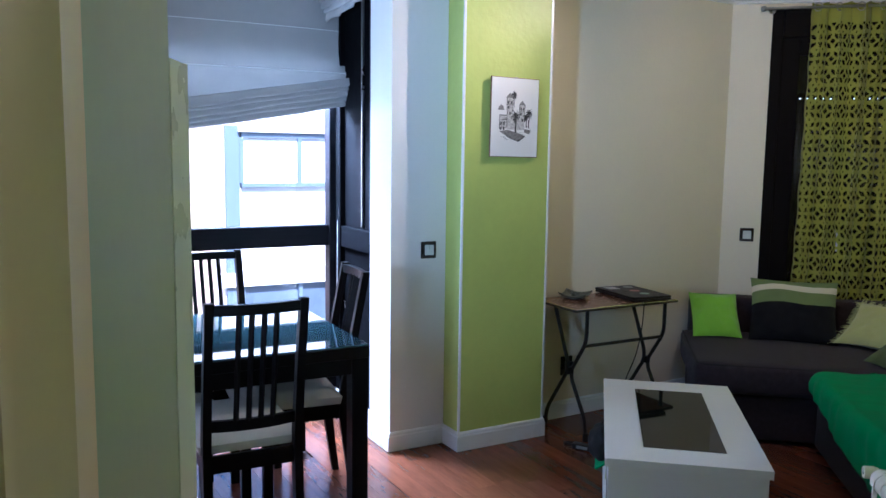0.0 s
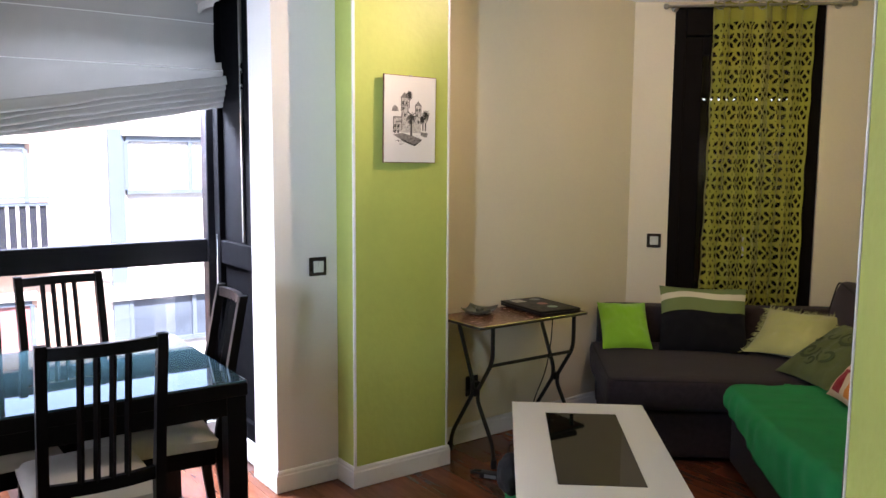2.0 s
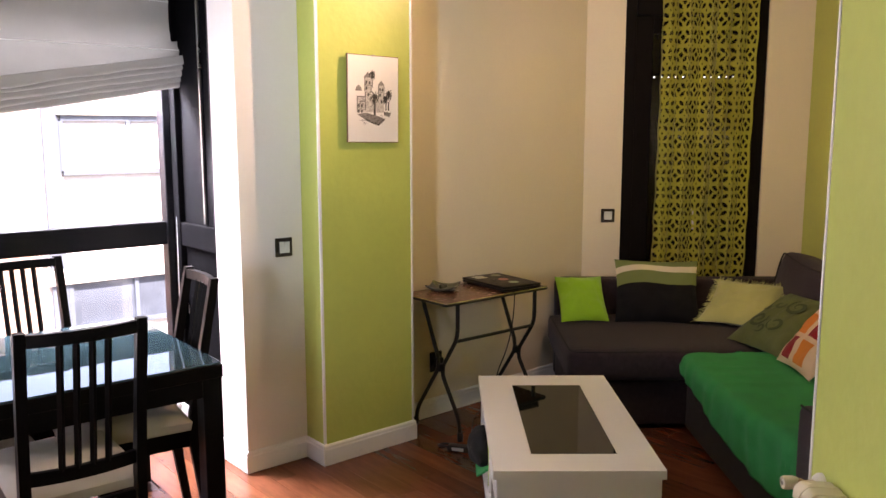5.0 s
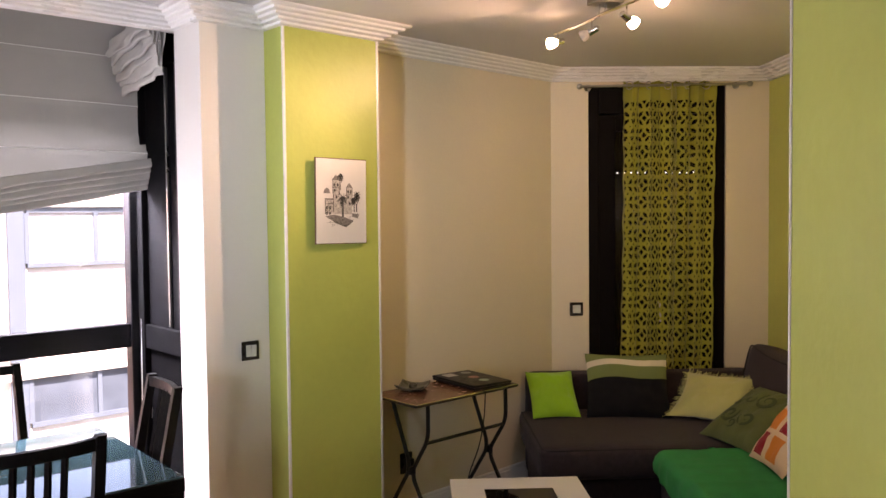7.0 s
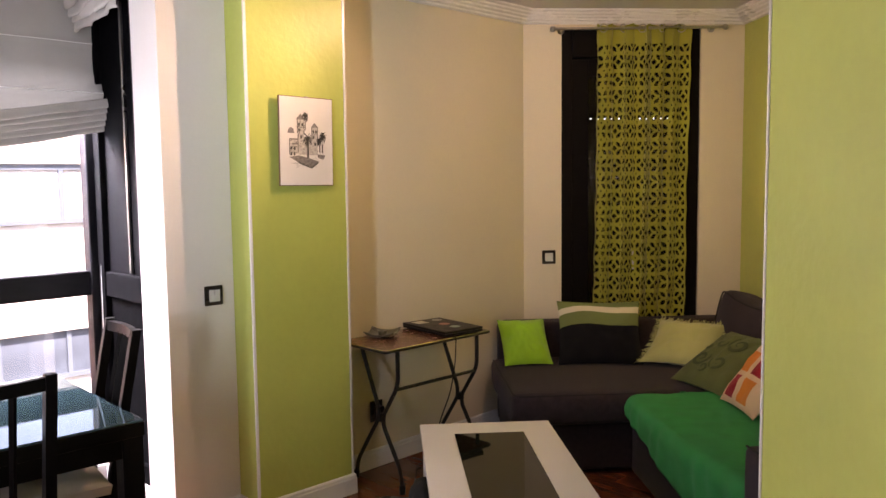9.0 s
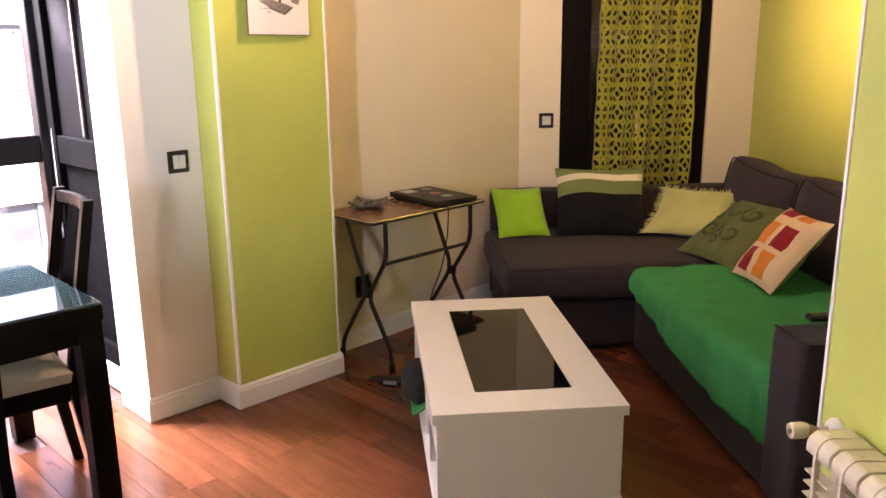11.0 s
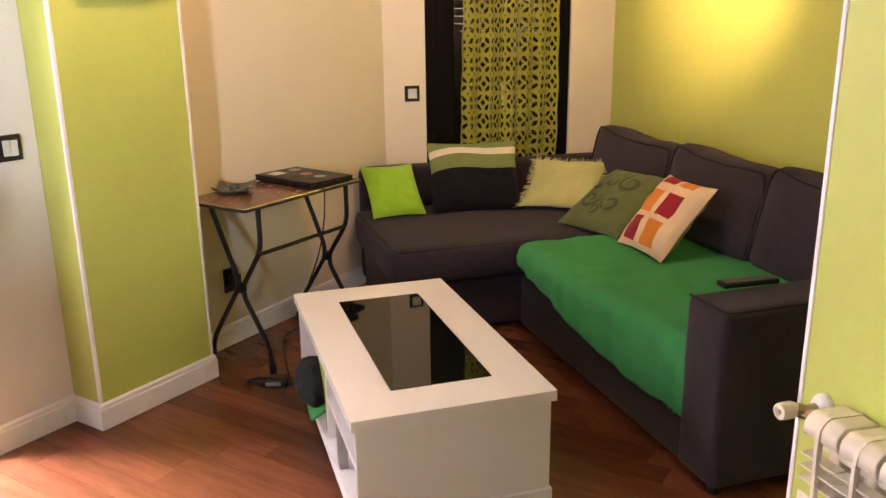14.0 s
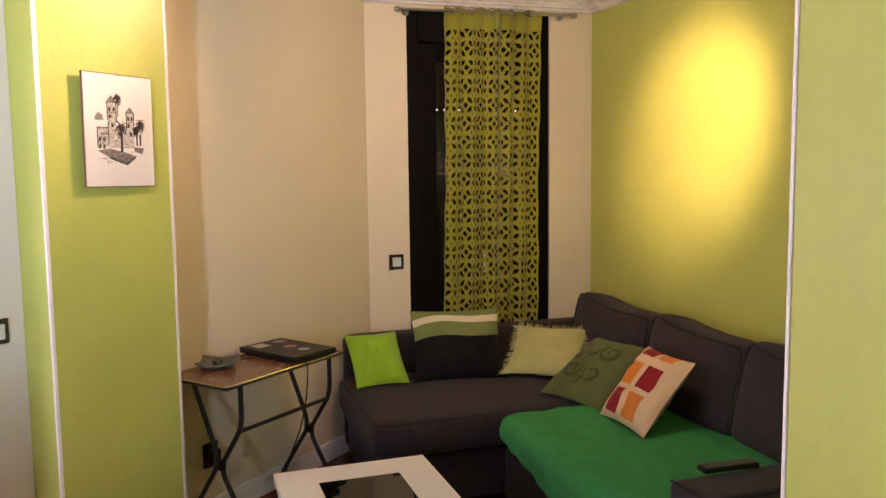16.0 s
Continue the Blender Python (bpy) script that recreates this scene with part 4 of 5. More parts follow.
def curtain():
    c = thing("curtain", pose(0, 0, 0), "lime green felt curtain with a cut-out petal pattern", "curtain")
    cell, P, PX = 0.0042, 0.106, 0.064
    wide, top, bottom = 0.96, 2.450, 0.50
    nx, nz = int(wide / cell), int((top - bottom) / cell)
    s = np.arange(nx + 1) / nx
    z = bottom + np.arange(nz + 1) * (top - bottom) / nz
    S, Z = np.meshgrid(s, z, indexing="ij")
    drop = (top - Z) / (top - bottom)
    x0 = 1.254 - 0.026 * drop
    fold = 2 * np.pi * (5.5 * S + 0.05 * np.sin(3 * Z) + 0.18 * np.sin(9 * S))
    amp = 0.046 * (1 - 0.2 * drop) * (0.7 + 0.3 * np.sin(2.2 * fold / np.pi + 1.3))
    X = x0 + 0.578 * S + 0.010 * np.sin(2 * fold + 0.8) + 0.003 * np.sin(23 * Z + 9 * S)
    Y = 5.505 + amp * np.sin(fold) + 0.004 * np.sin(7 * Z + 11 * S)
    ZZ = Z + 0.014 * np.sin(fold + 0.6) * np.clip(1 - drop / 0.03, 0, 1)
    cs, cz = (S[:-1, :-1] * wide) + cell / 2, Z[:-1, :-1] + cell / 2
    fx, fz = (cs / PX + 0.5) % 1 - 0.5, (cz / P + 0.5) % 1 - 0.5
    a, b = (np.abs(fx) + np.abs(fz)) / 2 ** 0.5, (np.abs(fx) - np.abs(fz)) / 2 ** 0.5
    hole = np.abs(b) < 0.105 * (1 - ((a - 0.335) / 0.22) ** 2)
    gx, gz = (cs / PX) % 1 - 0.5, fz
    hole |= (np.abs(gx) / 0.16 + np.abs(gz) / 0.17) < 1
    hole |= ((np.abs(fx) / 0.045) ** 2 + ((np.abs((cz / P) % 1 - 0.5)) / 0.06) ** 2) < 1
    hole &= (cz < 2.335) & (cs > 0.012) & (cs < wide - 0.012)
    index = np.arange((nx + 1) * (nz + 1)).reshape(nx + 1, nz + 1)
    quads = np.stack([index[:-1, :-1], index[1:, :-1], index[1:, 1:], index[:-1, 1:]], axis=-1)[~hole]
    me = bpy.data.meshes.new("cloth")
    me.from_pydata(np.stack([X, Y, ZZ], axis=-1).reshape(-1, 3).tolist(), [], quads.tolist())
    me.materials.append(CURTAIN)
    me.shade_smooth()
    ob = new("cloth", me)
    ob.parent = c
    for k in range(5):
        x = 1.285 + k * 0.122
        bm = bmesh.new()
        ring = [(0.024 * math.cos(q), 0.0, 0.024 * math.sin(q)) for q in np.linspace(0, 2 * math.pi, 17)]
        tube(bm, ring, 0.0035, 6, False)
        bmesh.ops.transform(bm, verts=bm.verts, matrix=pose(x, 5.478, 2.426, 0, 0, 30 if k % 2 else -30))
        part("eyelet", bm, STEEL, c, "metal eyelet ring", smooth=True)
    rod = thing("curtain_rod", pose(0, 0, 0), "thin steel curtain rod on wall brackets", "curtain rod")
    part("bar", tube(bmesh.new(), [(0.985, 5.478, 2.420), (2.037, 5.478, 2.434)], 0.0085, 10), STEEL, rod, smooth=True)
    for x, z, sx in ((0.985, 2.420, -1), (2.037, 2.434, 1)):
        part("finial", lathe(bmesh.new(), [(0.012, 0), (0.017, 0.006), (0.017, 0.022), (0.010, 0.03)], 14, pose(x, 5.478, z, 0, 90 * sx, 0)), STEEL, rod, smooth=True)
        part("bracket", tube(bmesh.new(), [(x - sx * 0.05, 5.549, z), (x - sx * 0.05, 5.478, z)], 0.008, 8), STEEL, rod)
        part("bracket_plate", lathe(bmesh.new(), [(0.022, 0), (0.022, 0.006)], 14, pose(x - sx * 0.05, 5.5495, z, 90, 0, 0)), STEEL, rod)


curtain()

# ---- picture ----
PAPER = mat("white_print_paper", (0.74, 0.71, 0.66), 0.35, var=0.02, scale=6, coat=0.3)
INK = mat("dark_print_ink", (0.045, 0.04, 0.035), 0.5, var=0.5, scale=90)
INK_SOFT = mat("grey_print_ink", (0.22, 0.20, 0.18), 0.5, var=0.55, scale=120)
FRAME_EDGE = mat("brown_frame_edge", (0.20, 0.11, 0.06), 0.5)


def picture():
    w, h = 0.292, 0.394
    p = thing("picture", FACADE @ pose(0.596, -0.158, 1.694, 90, 0, 1.6) @ pose(0, 0, 0.009, 0, 0, -0.6), "unframed glazed print of a church with trees", "picture")
    part("backing", boxed(-w / 2, -h / 2, 0.004, w / 2, h / 2, 0.012, 0.0015), FRAME_EDGE, p)
    part("sheet", boxed(-w / 2 + 0.0035, -h / 2 + 0.0035, 0.012, w / 2 - 0.0035, h / 2 - 0.0035, 0.0135), PAPER, p)
    part("clip", boxed(-0.008, h / 2 - 0.006, 0.010, 0.008, h / 2 + 0.002, 0.0165, 0.001), STEEL, p)

    def shape(name, pts, material):
        bm = bmesh.new()
        low = [bm.verts.new((x, y, 0.0136)) for x, y in pts]
        top = 0.0142 if name == "wash" else 0.0146 if name != "print_window" else 0.0150
        high = [bm.verts.new((x, y, top)) for x, y in pts]
        bm.faces.new(high)
        for i in range(len(pts)):
            j = (i + 1) % len(pts)
            bm.faces.new((low[i], low[j], high[j], high[i]))
        part(name, bm, material, p)

    def blob(cx, cy, rx, ry, k, n=26):
        return [(cx + rx * math.cos(2 * math.pi * i / n) * (1 + 0.22 * noise.noise(Vector((i * 0.9, k, 0)))), cy + ry * math.sin(2 * math.pi * i / n) * (1 + 0.22 * noise.noise(Vector((i * 0.9, k, 5))))) for i in range(n)]

    def rect(x0, y0, x1, y1):
        return [(x0, y0), (x1, y0), (x1, y1), (x0, y1)]
    wash = mat("pale_print_wash", (0.50, 0.47, 0.42), 0.5, var=0.35, scale=70)
    for q in (rect(-0.049, -0.06, -0.016, 0.094), rect(0.029, -0.06, 0.058, 0.06), rect(-0.092, -0.058, -0.05, 0.004), rect(-0.0159, -0.06, 0.0289, 0.02)):
        low = [(x, y) for x, y in q]
        shape("wash", low, wash)
    # church walls in outline, roofs, windows, trees and the paved ground
    for x0, y0, x1, y1 in ((-0.052, 0.035, -0.049, 0.098), (-0.016, 0.03, -0.013, 0.098), (0.026, 0.0, 0.029, 0.062), (0.058, -0.02, 0.061, 0.062), (-0.095, -0.06, -0.092, 0.005), (-0.05, -0.05, -0.047, 0.03)):
        shape("wall_line", rect(x0, y0, x1, y1), INK)
    for q in ([(-0.058, 0.095), (-0.009, 0.095), (-0.033, 0.122)], [(0.022, 0.062), (0.064, 0.062), (0.043, 0.085)], [(-0.104, 0.035), (-0.066, 0.035), (-0.072, 0.052), (-0.086, 0.062), (-0.098, 0.052)]):
        shape("roof", q, INK_SOFT)
    for x, y in ((-0.042, 0.075), (-0.024, 0.075), (-0.042, 0.05), (0.036, 0.045), (0.05, 0.045), (0.036, 0.02), (-0.085, -0.03), (-0.068, -0.03), (-0.085, -0.055), (-0.068, -0.055), (-0.032, 0.02), (0.045, -0.01)):
        shape("print_window", rect(x - 0.004, y - 0.008, x + 0.004, y + 0.006), INK)
    for q in (rect(-0.055, 0.06, -0.012, 0.064), rect(-0.095, 0.005, -0.047, 0.012), rect(-0.08, -0.015, -0.045, -0.008), rect(0.026, 0.03, 0.06, 0.033)):
        shape("ledge", q, INK_SOFT)
    ink = random.Random(3)

    def strokes(name, lines, wide, material, top):
        """Short ink lines, joined into one printed patch."""
        bm = bmesh.new()
        for x0, y0, x1, y1 in lines:
            d = Vector((y0 - y1, x1 - x0))
            d = d.normalized() * wide / 2 if d.length else Vector((wide / 2, 0))
            q = [(x0 - d.x, y0 - d.y), (x1 - d.x * 0.4, y1 - d.y * 0.4), (x1 + d.x * 0.4, y1 + d.y * 0.4), (x0 + d.x, y0 + d.y)]
            bm.faces.new([bm.verts.new((x, y, top)) for x, y in q])
        part(name, bm, material, p)

    for k, (cx, cy, rx, ry) in enumerate(((-0.008, 0.112, 0.017, 0.022), (0.004, 0.008, 0.030, 0.036), (0.085, 0.022, 0.026, 0.032), (0.066, 0.004, 0.015, 0.020))):
        lines = []
        for i in range(30):
            a = 2 * math.pi * i / 30 + ink.uniform(-0.1, 0.1)
            l = ink.uniform(0.55, 1.1)
            mx, my = cx + rx * l * 0.6 * math.cos(a), cy + ry * l * 0.6 * math.sin(a) + 0.004
            lines += [(cx, cy, mx, my), (mx, my, cx + rx * l * math.cos(a), cy + ry * l * math.sin(a) - 0.004)]
        strokes("palm_crown", lines, 0.0040, INK, 0.0149 + 0.0001 * k)
    for x0, y0, x1, y1, n in ((-0.049, -0.06, -0.016, 0.094, 34), (0.029, -0.06, 0.058, 0.06, 26), (-0.092, -0.058, -0.05, 0.004, 30), (-0.016, -0.06, 0.029, 0.02, 26), (-0.08, -0.115, 0.05, -0.07, 44), (0.06, -0.08, 0.10, -0.055, 16)):
        lines = []
        for _ in range(n):
            x, y = ink.uniform(x0, x1), ink.uniform(y0, y1)
            l, up = ink.uniform(0.004, 0.013), ink.random() < 0.5
            lines.append((x, y, x + (0.001 if up else l), min(y + (l if up else 0.001), y1)))
        strokes("hatching", lines, 0.0018, INK if n > 28 else INK_SOFT, 0.0148)
    for x0, y0, x1, y1 in ((0.000, -0.075, 0.010, 0.0), (-0.009, 0.05, -0.006, 0.09), (0.082, -0.05, 0.088, -0.01), (0.068, -0.05, 0.073, -0.01)):
        shape("tree_trunk", rect(x0, y0, x1, y1), INK)
    shape("ground", [(-0.095, -0.07), (-0.045, -0.062), (0.02, -0.075), (0.065, -0.09), (0.025, -0.118), (-0.045, -0.095)], INK_SOFT)
    shape("ground", [(-0.045, -0.088), (0.025, -0.108), (0.065, -0.085), (0.062, -0.095), (0.025, -0.12), (-0.045, -0.098)], INK)
    shape("ground", [(0.058, -0.055), (0.10, -0.06), (0.092, -0.078), (0.06, -0.072)], INK_SOFT)
    shape("signature", rect(-0.085, -0.098, -0.045, -0.0965), INK_SOFT)


picture()

# ---- switches and socket ----
BRONZE = mat("dark_bronze_plate", (0.045, 0.036, 0.030), 0.28, metal=0.4, var=0.1)
ROCKER = mat("pearl_rocker", (0.62, 0.64, 0.60), 0.3, var=0.03)


def switch(m, label, rockers):
    s = thing("light_switch", m, label, "light switch", "light switches")
    part("plate", boxed(-0.043, -0.043, 0, 0.043, 0.043, 0.010, 0.004), BRONZE, s)
    part("inner_frame", boxed(-0.030, -0.030, 0.0101, 0.030, 0.030, 0.0125, 0.001), BLACK_PLASTIC, s)
    for k in range(rockers):
        x0, x1 = -0.026 + 0.052 * k / rockers + 0.0006, -0.026 + 0.052 * (k + 1) / rockers - 0.0006
        part("rocker", boxed(x0, -0.026, 0.0126, x1, 0.026, 0.0165, 0.0015, pose(0, 0, 0, 2 if k else -2, 0, 0)), ROCKER, s)


switch(FACADE @ pose(0.208, -0.001, 1.026, 90, 0, 0), "dark bronze light switch with two pale rockers", 2)
switch(pose(0.958, NORTH - 0.001, 1.018, 90, 0, 0), "dark bronze light switch with one pale rocker", 1)

plug = thing("power_plug", FACADE @ pose(1.135, 0.035, 0.31, 90, 0, 0), "black plug in a dark wall socket", "plug")
part("plate", boxed(-0.04, -0.055, 0, 0.04, 0.055, 0.011, 0.004), BRONZE, plug)
part("body", boxed(-0.022, -0.03, 0.0112, 0.022, 0.03, 0.05, 0.006), BLACK_PLASTIC, plug)

# ---- things on and under the folding table ----
lap = thing("laptop", FACADE @ pose(1.435, -0.165, 0.7225, 0, 0, 84), "closed black laptop with round stickers on its lid", "laptop")
part("base", boxed(-0.185, -0.125, 0.004, 0.185, 0.125, 0.017, 0.004), BLACK_PLASTIC, lap)
part("lid", boxed(-0.187, -0.127, 0.0172, 0.187, 0.127, 0.030, 0.006), BLACK_PLASTIC, lap)
for x in (-0.15, 0.15):
    for y in (-0.1, 0.1):
        part("foot", boxed(x - 0.01, y - 0.01, 0, x + 0.01, y + 0.01, 0.0038), BLACK_PLASTIC, lap)
ST = [mat("sticker_" + n, c, 0.4) for n, c in (("white", (0.62, 0.60, 0.55)), ("grey", (0.30, 0.31, 0.30)), ("red", (0.45, 0.16, 0.14)), ("mint", (0.36, 0.55, 0.44)))]
part("sticker", boxed(0.085, 0.02, 0.0302, 0.155, 0.09, 0.0308), ST[0], lap, "white square sticker")
for cx, cy, r, mt, lb in ((0.125, -0.06, 0.030, ST[1], "grey round sticker"), (0.005, -0.02, 0.030, ST[2], "red sticker"), (-0.09, -0.015, 0.028, ST[3], "mint green sticker")):
    part("sticker", lathe(bmesh.new(), [(r, 0.0302), (r * 0.97, 0.0308)], 20, pose(cx, cy, 0)), mt, lap, lb)

ASH = mat("grey_green_ceramic", (0.10, 0.10, 0.065), 0.3, var=0.15, scale=25)
ash = thing("ashtray", FACADE @ pose(1.10, -0.075, 0.7225, 0, 0, 35), "square grey-green ceramic ashtray", "ashtray")


def dish(s, t):
    x, y = s * 2 - 1, t * 2 - 1
    r = max(abs(x), abs(y))
    corner = (abs(x) * abs(y)) ** 2
    return (x * 0.075, y * 0.075, 0.008 + 0.016 * max(0, (r - 0.45) / 0.55) ** 1.6 + 0.016 * corner)


bm = bmesh.new()
grid(bm, 16, 16, dish)
part("dish", bm, ASH, ash, smooth=True).modifiers.new("thick", "SOLIDIFY").thickness = -0.006
part("foot_ring", lathe(bmesh.new(), [(0.036, 0), (0.036, 0.006)], 20), ASH, ash)
part("cup", lathe(bmesh.new(), [(0.020, 0.009), (0.023, 0.032), (0.019, 0.032), (0.017, 0.022)], 18), ASH, ash, smooth=True)

cable = thing("power_cable", FACADE, "thin black laptop cable hanging from the table", "cable")
drop = rounded([(1.345, -0.335, 0.732), (1.34, -0.365, 0.725), (1.338, -0.36, 0.60), (1.36, -0.30, 0.42), (1.35, -0.22, 0.25), (1.42, -0.12, 0.03), (1.30, -0.10, 0.008), (1.12, -0.28, 0.006), (0.98, -0.44, 0.006), (0.925, -0.47, 0.012)], 6, 0.12)
part("wire", tube(bmesh.new(), drop, 0.0032, 6), BLACK_PLASTIC, cable, smooth=True)
brick = thing("power_brick", FACADE @ pose(0.905, -0.425, 0, 0, 0, -58), "black laptop power brick lying on the floor", "power adapter")
part("body", boxed(-0.055, -0.024, 0.001, 0.055, 0.024, 0.030, 0.006), BLACK_PLASTIC, brick)
part("label_plate", boxed(-0.03, -0.0248, 0.008, 0.03, -0.0242, 0.024), ST[1], brick)
part("lead", tube(bmesh.new(), rounded([(-0.052, 0, 0.014), (-0.09, 0.0, 0.016), (-0.115, 0.015, 0.010), (-0.10, 0.05, 0.008), (-0.06, 0.055, 0.008)], 5, 0.03), 0.006, 6), BLACK_PLASTIC, brick, smooth=True)
part("strap", boxed(0.056, -0.012, 0.004, 0.095, 0.012, 0.022, 0.004), BLACK_PLASTIC, brick)

# ---- remote control on the armrest ----
rem = thing("remote_control", pose(1.355, 3.115, 0.6095, 0, 0, -3), "black television remote control with grey buttons", "remote control")
part("body", boxed(-0.098, -0.024, 0, 0.098, 0.024, 0.018, 0.006), BLACK_PLASTIC, rem)
BTN = mat("grey_rubber_button", (0.13, 0.125, 0.10), 0.6)
for i in range(11):
    for j in range(4):
        part("button", boxed(-0.088 + i * 0.0158, -0.019 + j * 0.0103, 0.0181, -0.078 + i * 0.0158, -0.012 + j * 0.0103, 0.0205, 0), BTN, rem)

# ---- cloths in the coffee table ----
DARK_CLOTH = mat("black_cloth", (0.010, 0.010, 0.012), 0.9, var=0.3, scale=20, bump=0.2, bscale=400)
bag = thing("folded_cloth", pose(0.078, 3.67, 0.235), "black cloth bundle stuffed into the coffee table", "cloth")
bm = bmesh.new()
bmesh.ops.create_icosphere(bm, subdivisions=4, radius=1)
for v in bm.verts:
    k = 1 + 0.16 * noise.noise(v.co * 2.1) + 0.05 * noise.noise(v.co * 6)
    v.co = Vector((v.co.x * 0.065 * k - 0.005, v.co.y * 0.09 * k, v.co.z * 0.065 * k + 0.25 * v.co.y * 0.12))
part("cloth", bm, DARK_CLOTH, bag, smooth=True)
lime = thing("cushion", pose(0.205, 3.60, 0.238, 84, 0, 22), "lime green shiny cushion stuffed into the coffee table", "cushion")
SHINY = mat("lime_shiny_fabric", (0.42, 0.52, 0.10), 0.35, var=0.15, scale=14, bump=0.25, bscale=60)
part("cover", pillow_mesh(0.27, 0.25, 0.08, 9), SHINY, lime, smooth=True)
green = thing("folded_cloth", pose(0.14, 3.67, 0.165), "green cloth hanging out of the coffee table", "cloth")
bm = bmesh.new()
grid(bm, 16, 20, lambda s, t: (0.10 - 0.20 * s, -0.12 + 0.22 * t, 0.045 - 0.035 * s - (0.03 * max(0, s - 0.75) * 4) * (0.6 + 0.4 * math.sin(t * 9)) + 0.008 * noise.noise(Vector((s * 3, t * 5, 0)))))
ob = part("cloth", bm, THROW, green, smooth=True)
ob.modifiers.new("thick", "SOLIDIFY").thickness = 0.008


# ---- radiator ----
def radiator():
    r = thing("radiator", pose(0.737, 2.112, 0.004), "cream enamelled sectional radiator on the green wall", "radiator")
    for k in range(10):
        y1 = -0.08 * k - 0.001
        y0 = y1 - 0.076
        ym = (y0 + y1) / 2
        bm = bmesh.new()
        prof = rounded([(0.030, 0.0, 0.735), (0.030, 0, 0.767), (-0.040, 0, 0.771), (-0.056, 0, 0.756), (-0.057, 0, 0.733)], 5, 0.008)
        rows = [[bm.verts.new((p.x + d, y, p.z - d)) for p in prof] for y, d in ((y0 - 0.001, 0.007), (y0 + 0.002, 0.001), (y0 + 0.006, 0), (y1 - 0.006, 0), (y1 - 0.002, 0.001), (y1 + 0.001, 0.007))]
        for a, b in zip(rows, rows[1:]):
            for i in range(len(prof) - 1):
                bm.faces.new((a[i], a[i + 1], b[i + 1], b[i]))
        cap = part("top_cap", bm, RADIATOR, r, smooth=True)
        cap.modifiers.new("thick", "SOLIDIFY").thickness = 0.004
        bm = bmesh.new()
        rib = rounded([(0.028, 0, 0.7685), (-0.040, 0, 0.7735), (-0.058, 0, 0.757), (-0.061, 0, 0.730), (-0.056, 0, 0.60)], 5, 0.010)
        rr = [[bm.verts.new((p.x + dx, ym + dy, p.z - 1.0 * dx)) for p in rib] for dy, dx in ((-0.0045, 0.010), (-0.0035, 0), (0.0035, 0), (0.0045, 0.010))]
        for a, b in zip(rr, rr[1:]):
            for i in range(len(rib) - 1):
                bm.faces.new((a[i], a[i + 1], b[i + 1], b[i]))
        part("rib", bm, RADIATOR, r, smooth=True)
        part("front_plate", boxed(-0.056, y0 + 0.004, 0.10, -0.052, y1 - 0.004, 0.622, 0.0015), RADIATOR, r)
        part("water_tube", boxed(-0.02, ym - 0.012, 0.10, 0.02, ym + 0.012, 0.735, 0.004), RADIATOR, r)
        for z in (0.645, 0.668, 0.691):
            part("fin", boxed(-0.054, y0 + 0.001, z, -0.030, y1, z + 0.0025), RADIATOR, r)
        part("back_plate", boxed(0.026, y0 + 0.004, 0.10, 0.030, y1 - 0.002, 0.735), RADIATOR, r)
    for z in (0.705, 0.13):
        part("header", tube(bmesh.new(), [(0, 0.002, z), (0, -0.80, z)], 0.02, 10), RADIATOR, r)
    BRASS = mat("worn_brass_valve", (0.42, 0.30, 0.20), 0.35, metal=1)
    part("valve", tube(bmesh.new(), rounded([(0.0, 0.0, 0.728), (0.0, 0.05, 0.730), (-0.016, 0.062, 0.735)], 4, 0.02), 0.013, 10), BRASS, r, "brass valve")
    part("valve_collar", tube(bmesh.new(), [(0.002, 0.052, 0.735), (0.030, 0.046, 0.742)], 0.010, 12), STEEL, r)
    knob = [(0.008, 0), (0.0125, 0.002), (0.0140, 0.006), (0.0140, 0.010), (0.0160, 0.012), (0.0160, 0.032), (0.0145, 0.037), (0.009, 0.038), (0.009, 0.036)]
    part("thermostat_knob", lathe(bmesh.new(), knob, 18, pose(-0.014, 0.064, 0.735, 0, -90, 0)), RADIATOR, r, smooth=True)
    part("knob_screw", lathe(bmesh.new(), [(0.005, 0), (0.005, 0.003)], 12, pose(-0.0495, 0.064, 0.735, 0, -90, 0)), STEEL, r)
    part("wall_rosette", lathe(bmesh.new(), [(0.022, 0), (0.022, 0.008), (0.016, 0.018), (0.010, 0.020)], 20, pose(0.0335, 0.047, 0.742, 0, -90, 0)), WHITE_TRIM, r, smooth=True)


radiator()

# ---- ceiling spot bar ----
WARM = (1.0, 0.74, 0.49)
BULB = glow_mat("halogen_glow", WARM, 10.0)
COLD_BULB = mat("unlit_halogen", (0.45, 0.42, 0.36), 0.15, var=0.1, scale=40)


